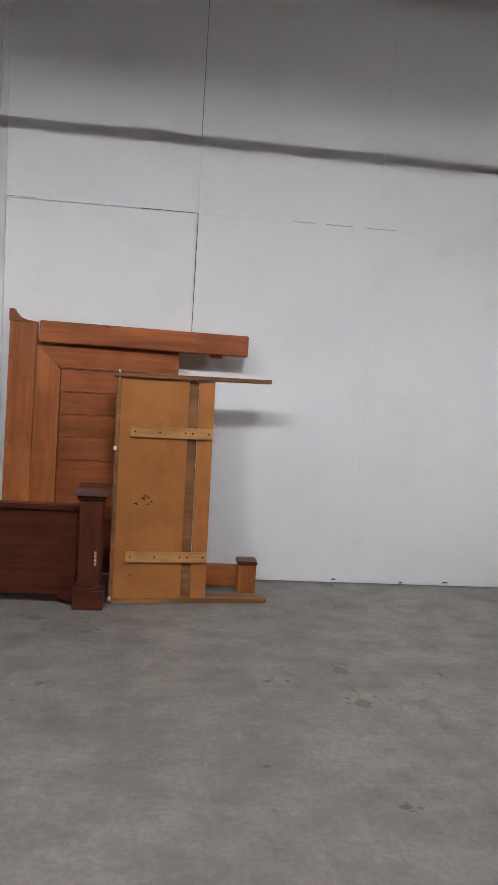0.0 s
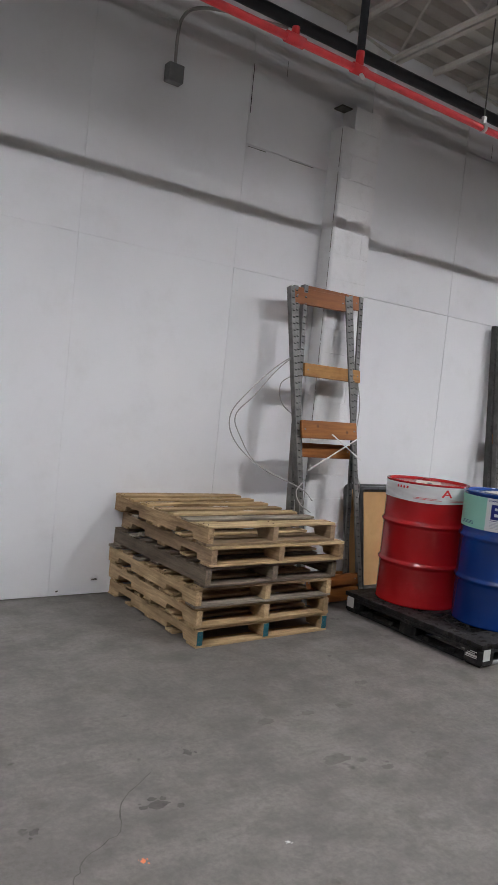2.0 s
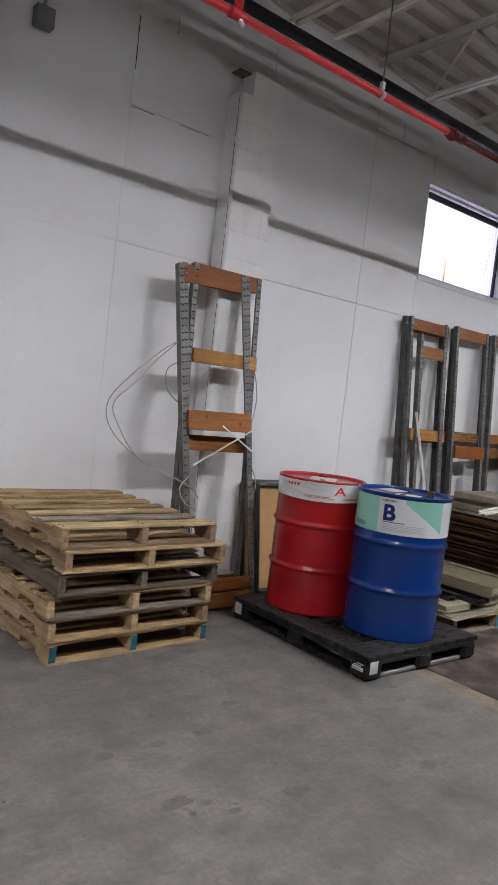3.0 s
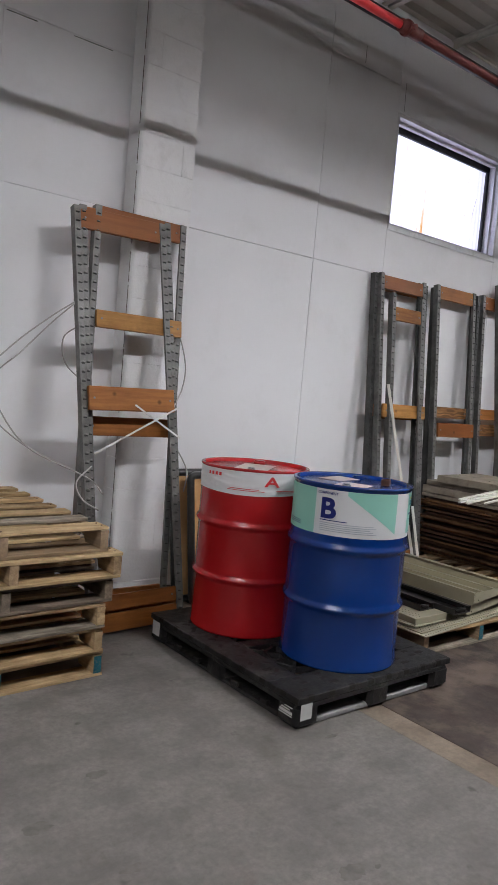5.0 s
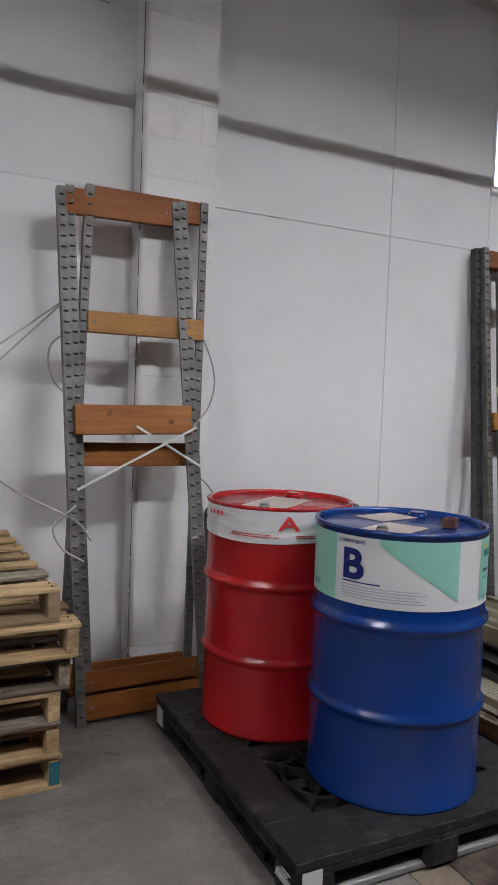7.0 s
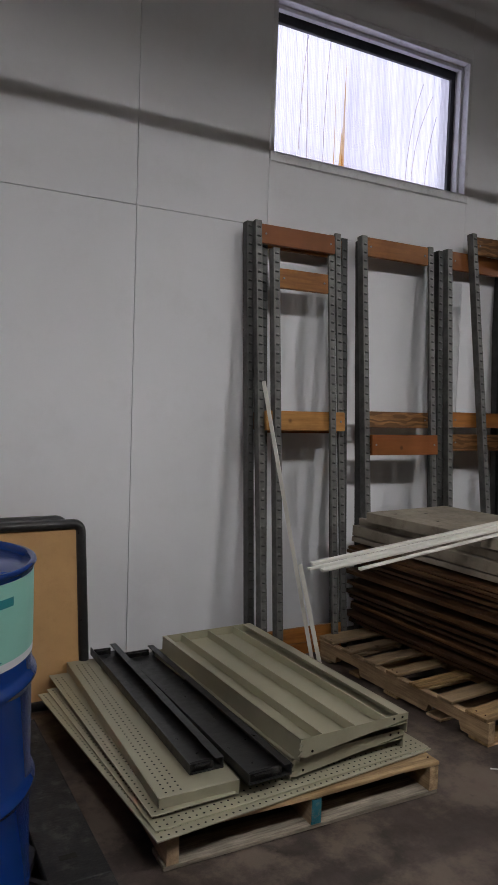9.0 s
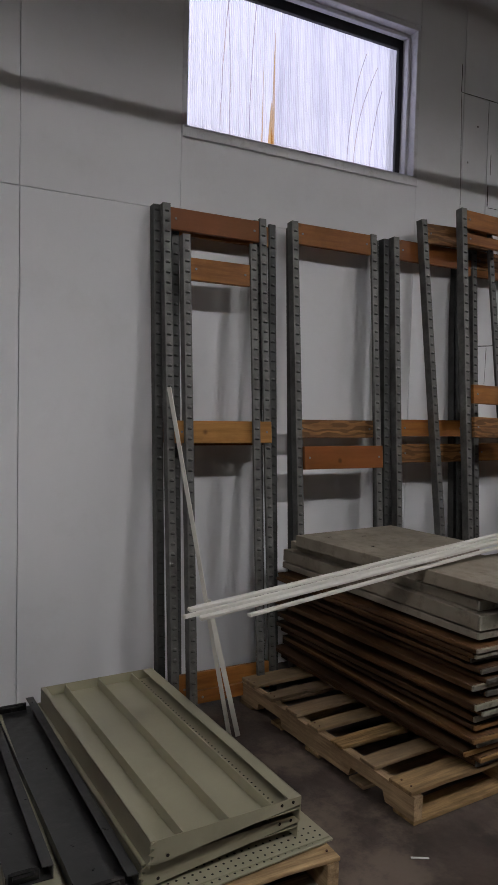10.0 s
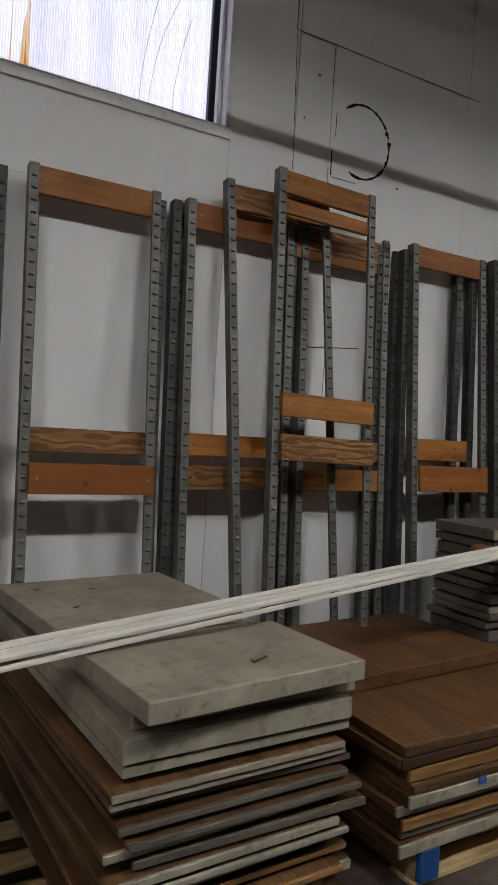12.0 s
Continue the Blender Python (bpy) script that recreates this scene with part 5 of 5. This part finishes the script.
TL = "cream enamelled metal shelf lying upside down, ribs up"
tray(pose(6.55, 3.4, 0.146, 0, 0, 2.4), 0.52, 1.18, 0.075, TL + " below another")
tray(pose(6.565, 3.37, 0.222, 0, 0, 2.0), 0.49, 1.17, 0.078, TL)
ps = perforated("metal_shelf", pose(6.07, 3.41, 0.19, 0, 0, -1.2), 0.28, 1.25, "cream perforated metal shelf beside black channels", 0.004, ((0.03, 0.1, 0.02, 1.2), ), "cream metal shelves")
part("front_lip", boxed((0, -0.003, -0.045), (0.28, 0, 0.004), 0.001), CREAM, ps)
part("side_lip", boxed((-0.003, 0, -0.045), (0, 1.25, 0.004), 0.001), CREAM, ps)
part("side_lip", boxed((0.28, 0, -0.045), (0.283, 1.25, 0.004), 0.001), CREAM, ps)
ps = perforated("metal_shelf", pose(6.035, 3.38, 0.155, 0, 0, 1.5), 0.3, 1.24, "cream perforated metal shelf at the bottom", 0.004, ((0.02, 0.05, 0.02, 1.2), ), "cream metal shelves")


def channel(m, w, d, label):
    c = thing("black_channel", m, label, "channel", "black channels")
    part("web", boxed((0, 0, 0.0), (w, d, 0.003)), BLACK_ENAMEL, c)
    for x in (0, w - 0.003):
        part("flange", boxed((x, 0, 0.003), (x + 0.003, d, 0.036)), BLACK_ENAMEL, c)
    part("lip", boxed((w - 0.03, 0, 0.0365), (w, d, 0.039)), BLACK_ENAMEL, c)
    for y in (0.01, d - 0.035):
        bm = boxed((0.01, y, 0.003), (w - 0.035, y + 0.012, 0.03))
        box(bm, (0.02, y - 0.012, 0.02), (w - 0.05, y + 0.02, 0.027))
        part("end_clip", bm, BLACK_PLASTIC, c, "black end clip")
    return c


channel(pose(6.21, 3.49, 0.196, 0, 0, -0.5), 0.125, 1.22, "black enamelled steel channel lying on cream shelves")
channel(pose(6.365, 3.36, 0.19, 0, 0, 0.8), 0.165, 1.27, "black enamelled steel channel with end clips")

# thin white strips leaning on the racks
for a, b in (((7.135, 4.715, 1.555), (7.321, 4.383, 0.0)), ((7.22, 4.42, 0.62), (7.356, 4.367, 0.0))):
    d = Vector(b) - Vector(a)
    s = solid("leaning_strip", boxed((0, -0.003, -0.011), (d.length, 0.003, 0.011), 0.001), STRIP_WHITE, "thin white strip leaning on a rack frame", "strip", group="leaning strips", m=Matrix.Translation(a) @ d.to_track_quat("X", "Z").to_matrix().to_4x4())

# ---- stacks of boards ----
def board(m, w, d, h, face, edge, label, group):
    b = thing("shelf_board", m, label, "board", group)
    bm = boxed((0, 0.012, 0), (w, d, h), 0.0025)
    part("panel", bm, face, b)
    part("nosing", boxed((0, 0, 0.001), (w, 0.0115, h - 0.001), 0.002), edge, b, "painted front edge")
    return b


z = 0.13
r = random.Random(11)
while z < 0.6:
    h = r.choice((0.018, 0.023, 0.029))
    board(pose(7.9 + r.uniform(-0.05, 0.035), 3.485 + r.uniform(-0.03, 0.03), z, 0, 0, 2.2 + r.uniform(-1.2, 1.2)), 0.7 + r.uniform(-0.02, 0.02), 1.33, h, BOARD_BROWN, r.choice((BOARD_EDGE, BOARD_EDGE, BOARD_GREY, RAW_EDGE, BOARD_DARK, BOARD_DARK)), "brown wooden shelf board with grey front edge, stacked", "stacked shelf boards")
    z += h + r.choice((0.004, 0.01, 0.018))
for i, (zz, h, x, y) in enumerate(((0.625, 0.03, 7.9, 3.5), (0.662, 0.06, 7.895, 3.49), (0.724, 0.04, 7.93, 3.53))):
    board(pose(x, y, zz, 0, 0, 2.6 - i * 0.4), 0.69, 1.33 - (y - 3.49), h, BOARD_GREY, BOARD_EDGE, "grey painted wooden shelf board, stacked", "stacked shelf boards")
board_tops = [board(pose(7.92, 3.415, 0.78, 0, 0, 6), 0.68, 0.43, 0.055, BOARD_GREY, BOARD_EDGE, "thick grey board with a painted front on the stack", "stacked shelf boards")]
board_tops.append(board(pose(7.88, 4.06, 0.768, 0, 0, 6), 0.68, 0.6, 0.058, BOARD_GREY, BOARD_GREY, "thick grey board at the back of the stack", "stacked shelf boards"))
back_board = board_tops[1]
for k, (x, y, ang) in enumerate(((0.15, 0.2, 20), (0.3, 0.42, -15), (0.12, 0.48, 5))):
    part("knot", boxed((-0.012, -0.004, 0.0575), (0.012, 0.004, 0.0588), 0.0005, pose(x, y, 0, 0, 0, ang)), HOLE, back_board)
tag = solid("label_strip", boxed((-0.002, 0, 0), (0.0, 0.2, 0.022)), STICKER, "worn white label strip on a stacked board", "label", m=pose(7.858, 3.98, 0.575, 0, 0, 2.2))
bm = bmesh.new()
sweep(bm, [(8.28, 3.57, 0.8385), (8.34, 3.6, 0.8385)], 0.0035, 6)
sweep(bm, [(8.28, 3.57, 0.8385), (8.285, 3.59, 0.8385)], 0.0035, 6)
solid("bent_wire", bm, RUST, "short bent wire lying on the top board", "wire")

z, r = 0.13, random.Random(5)
while z < 0.49:
    h = r.choice((0.028, 0.034, 0.042))
    board(pose(8.89 + r.uniform(-0.02, 0.03), 3.6 + r.uniform(-0.02, 0.02), z, 0, 0, 1 + r.uniform(-1, 1)), 1.02, 1.18, h, BOARD_TOP, r.choice((BOARD_EDGE, RAW_EDGE, BOARD_BROWN, BOARD_DARK)), "brown wooden board with raw front edge, stacked", "brown boards")
    z += h + r.choice((0.003, 0.008))
TOP2 = z
board(pose(8.88, 4.02, TOP2, 0, 0, 4), 1.05, 0.66, 0.055, BOARD_TOP, BOARD_TOP, "thick brown board on top of the stack", "brown boards")
for x in (9.2, 9.42):
    solid("blue_tape", boxed((x, 3.575, 0.32), (x + 0.035, 3.578, 0.345)), BLUE_BLOCK, "scrap of blue tape on a board edge", "tape")
z, r = 0.0, random.Random(3)
while z < 1.06:
    h = r.choice((0.03, 0.036, 0.05))
    board(pose(10.0 + r.uniform(-0.02, 0.02), 4.25 + r.uniform(0, 0.02), z, 0, 0, r.uniform(-0.8, 0.8)), 1.0, 0.38, h, BOARD_DARK if z < 1.02 else BOARD_TOP, r.choice((BOARD_DARK, BOARD_DARK, BOARD_GREY)), "dark grey board in a tall stack", "dark boards")
    z += h + r.choice((0.002, 0.012))

# white mouldings laid across the stacks
for k, (a, b) in enumerate((((6.795, 3.706, 0.793), (10.3, 4.163, 1.012)), ((6.84, 3.68, 0.79), (10.25, 4.138, 1.004)), ((7.0, 3.645, 0.79), (10.2, 4.112, 0.995)), ((6.82, 3.725, 0.808), (10.28, 4.178, 1.022)))):
    a, b = Vector(a), Vector(b)
    d = b - a
    solid("white_moulding", boxed((0, -0.01, -0.006), (d.length, 0.01, 0.006), 0.002), STRIP_WHITE, "long white moulding strip laid across board stacks", "moulding", group="white mouldings", m=Matrix.Translation(a) @ d.to_track_quat("X", "Z").to_matrix().to_4x4() @ pose(0, 0, 0, 15 * (k % 2) - 6))
board(pose(9.93, 4.04, 0.95, 0, 0, 0), 0.5, 0.3, 0.022, RAW_EDGE, RAW_EDGE, "short pale batten under the white mouldings", "dark boards")

# ---- floor details ----
STAIN_OLIVE = paint("olive_stain", (0.12, 0.105, 0.065), 0.45, 0.25, 25, 0, 0.1)
STAIN_SMUDGE = paint("scuff_stain", (0.158, 0.145, 0.132), 0.6, 0.2, 25, 0, 0.1)
STAIN_DARK = paint("oil_stain", (0.105, 0.096, 0.087), 0.5, 0.25, 25, 0, 0.1)


def blot(x, y, rx, ry, seed, material, label, name="floor_stain", drops=8):
    """A flat ragged-edged patch on the floor with droplets round it."""
    r = random.Random(seed)
    rx, ry = rx * 0.75, ry * 0.75
    bm = bmesh.new()
    for k in range(drops + 1):
        cx, cy, s = (x, y, 1.0) if k == 0 else (x + r.uniform(-2, 2) * rx, y + r.uniform(-2, 2) * ry, r.uniform(0.12, 0.45))
        bm.faces.new([bm.verts.new((cx + s * rx * (1 + 0.55 * noise.noise((math.cos(a) * 2, math.sin(a) * 2, seed + k))) * math.cos(a), cy + s * ry * (1 + 0.55 * noise.noise((math.cos(a) * 2.5, math.sin(a) * 2.5, seed + k + 9))) * math.sin(a), 0.0008 + 0.0002 * k)) for a in (q * math.pi / 12 for q in range(24))])
    return solid(name, bm, material, label, "stain", "structure")


for k, (x, y, rx, ry) in enumerate(((1.24, 3.62, 0.045, 0.06), (1.25, 3.42, 0.018, 0.05), (1.265, 3.27, 0.05, 0.05), (-0.39, 4.23, 0.06, 0.05), (-0.08, 4.05, 0.05, 0.03))):
    blot(x, y, rx, ry, k, STAIN_OLIVE, "small olive spill stain on the concrete")
for k, (x, y, rx, ry) in enumerate(((0.85, 3.483, 0.022, 0.022), (0.95, 3.487, 0.014, 0.014), (0.748, 2.767, 0.028, 0.02), (-0.213, 3.427, 0.03, 0.02), (2.427, 2.544, 0.05, 0.035), (1.756, 3.593, 0.02, 0.02), (1.217, 2.514, 0.035, 0.018), (1.989, 2.568, 0.02, 0.02), (1.539, 2.132, 0.014, 0.012), (2.704, 2.83, 0.02, 0.03), (2.268, 1.954, 0.03, 0.02))):
    blot(x, y, rx, ry, k + 20, STAIN_DARK, "small dark oil stain on the concrete")
for k, (x, y, rx, ry) in enumerate(((3.823, 2.622, 0.06, 0.025), (3.708, 2.386, 0.08, 0.05), (3.253, 2.535, 0.08, 0.05), (3.953, 3.127, 0.06, 0.03), (3.657, 2.934, 0.06, 0.04), (3.178, 2.938, 0.06, 0.03), (3.422, 2.934, 0.05, 0.03), (4.928, 2.914, 0.05, 0.015), (3.418, 2.395, 0.04, 0.025), (1.627, 2.578, 0.05, 0.03), (4.379, 2.27, 0.07, 0.04))):
    blot(x, y, rx, ry, k + 60, STAIN_SMUDGE, "faint dark scuff rubbed into the concrete", drops=1)
blot(2.246, 2.289, 0.012, 0.013, 41, ORANGE, "small orange paint dot on the concrete", "floor_fleck")
blot(2.724, 2.169, 0.009, 0.008, 42, CHIP, "small white paint fleck on the concrete", "floor_fleck")
solid("floor_scrap", boxed((-0.03, -0.004, 0.0), (0.03, 0.004, 0.003), 0.001), CHIP, "short white scrap lying on the stained floor", "scrap", m=pose(7.5, 3.34, 0, 0, 0, -30))
pts = smooth_line([(2.5, 2.75, 0), (2.316, 2.61, 0), (2.242, 2.459, 0), (2.095, 2.379, 0), (2.014, 2.275, 0), (1.987, 2.213, 0), (1.886, 2.12, 0), (1.842, 2.061, 0), (1.765, 2.039, 0), (1.65, 1.959, 0), (1.583, 1.973, 0), (1.539, 1.996, 0), (1.485, 1.952, 0), (1.42, 1.8, 0)], 6)
bm, prev = bmesh.new(), None
for i, p in enumerate(pts):
    p = p + Vector((0.012 * noise.noise((i * 0.6, 2, 0)), 0.012 * noise.noise((i * 0.6, 7, 0)), 0.0012))
    w = 0.0014 + 0.003 * abs(noise.noise((i * 0.7, 0, 5)))
    pair = [bm.verts.new(p + Vector((-w, w * 0.5, 0))), bm.verts.new(p + Vector((w, -w * 0.5, 0)))]
    if prev:
        bm.faces.new((prev[0], prev[1], pair[1], pair[0]))
    prev = pair
solid("floor_crack", bm, STAIN_DARK, "thin crack wandering across the concrete", "crack", "structure")
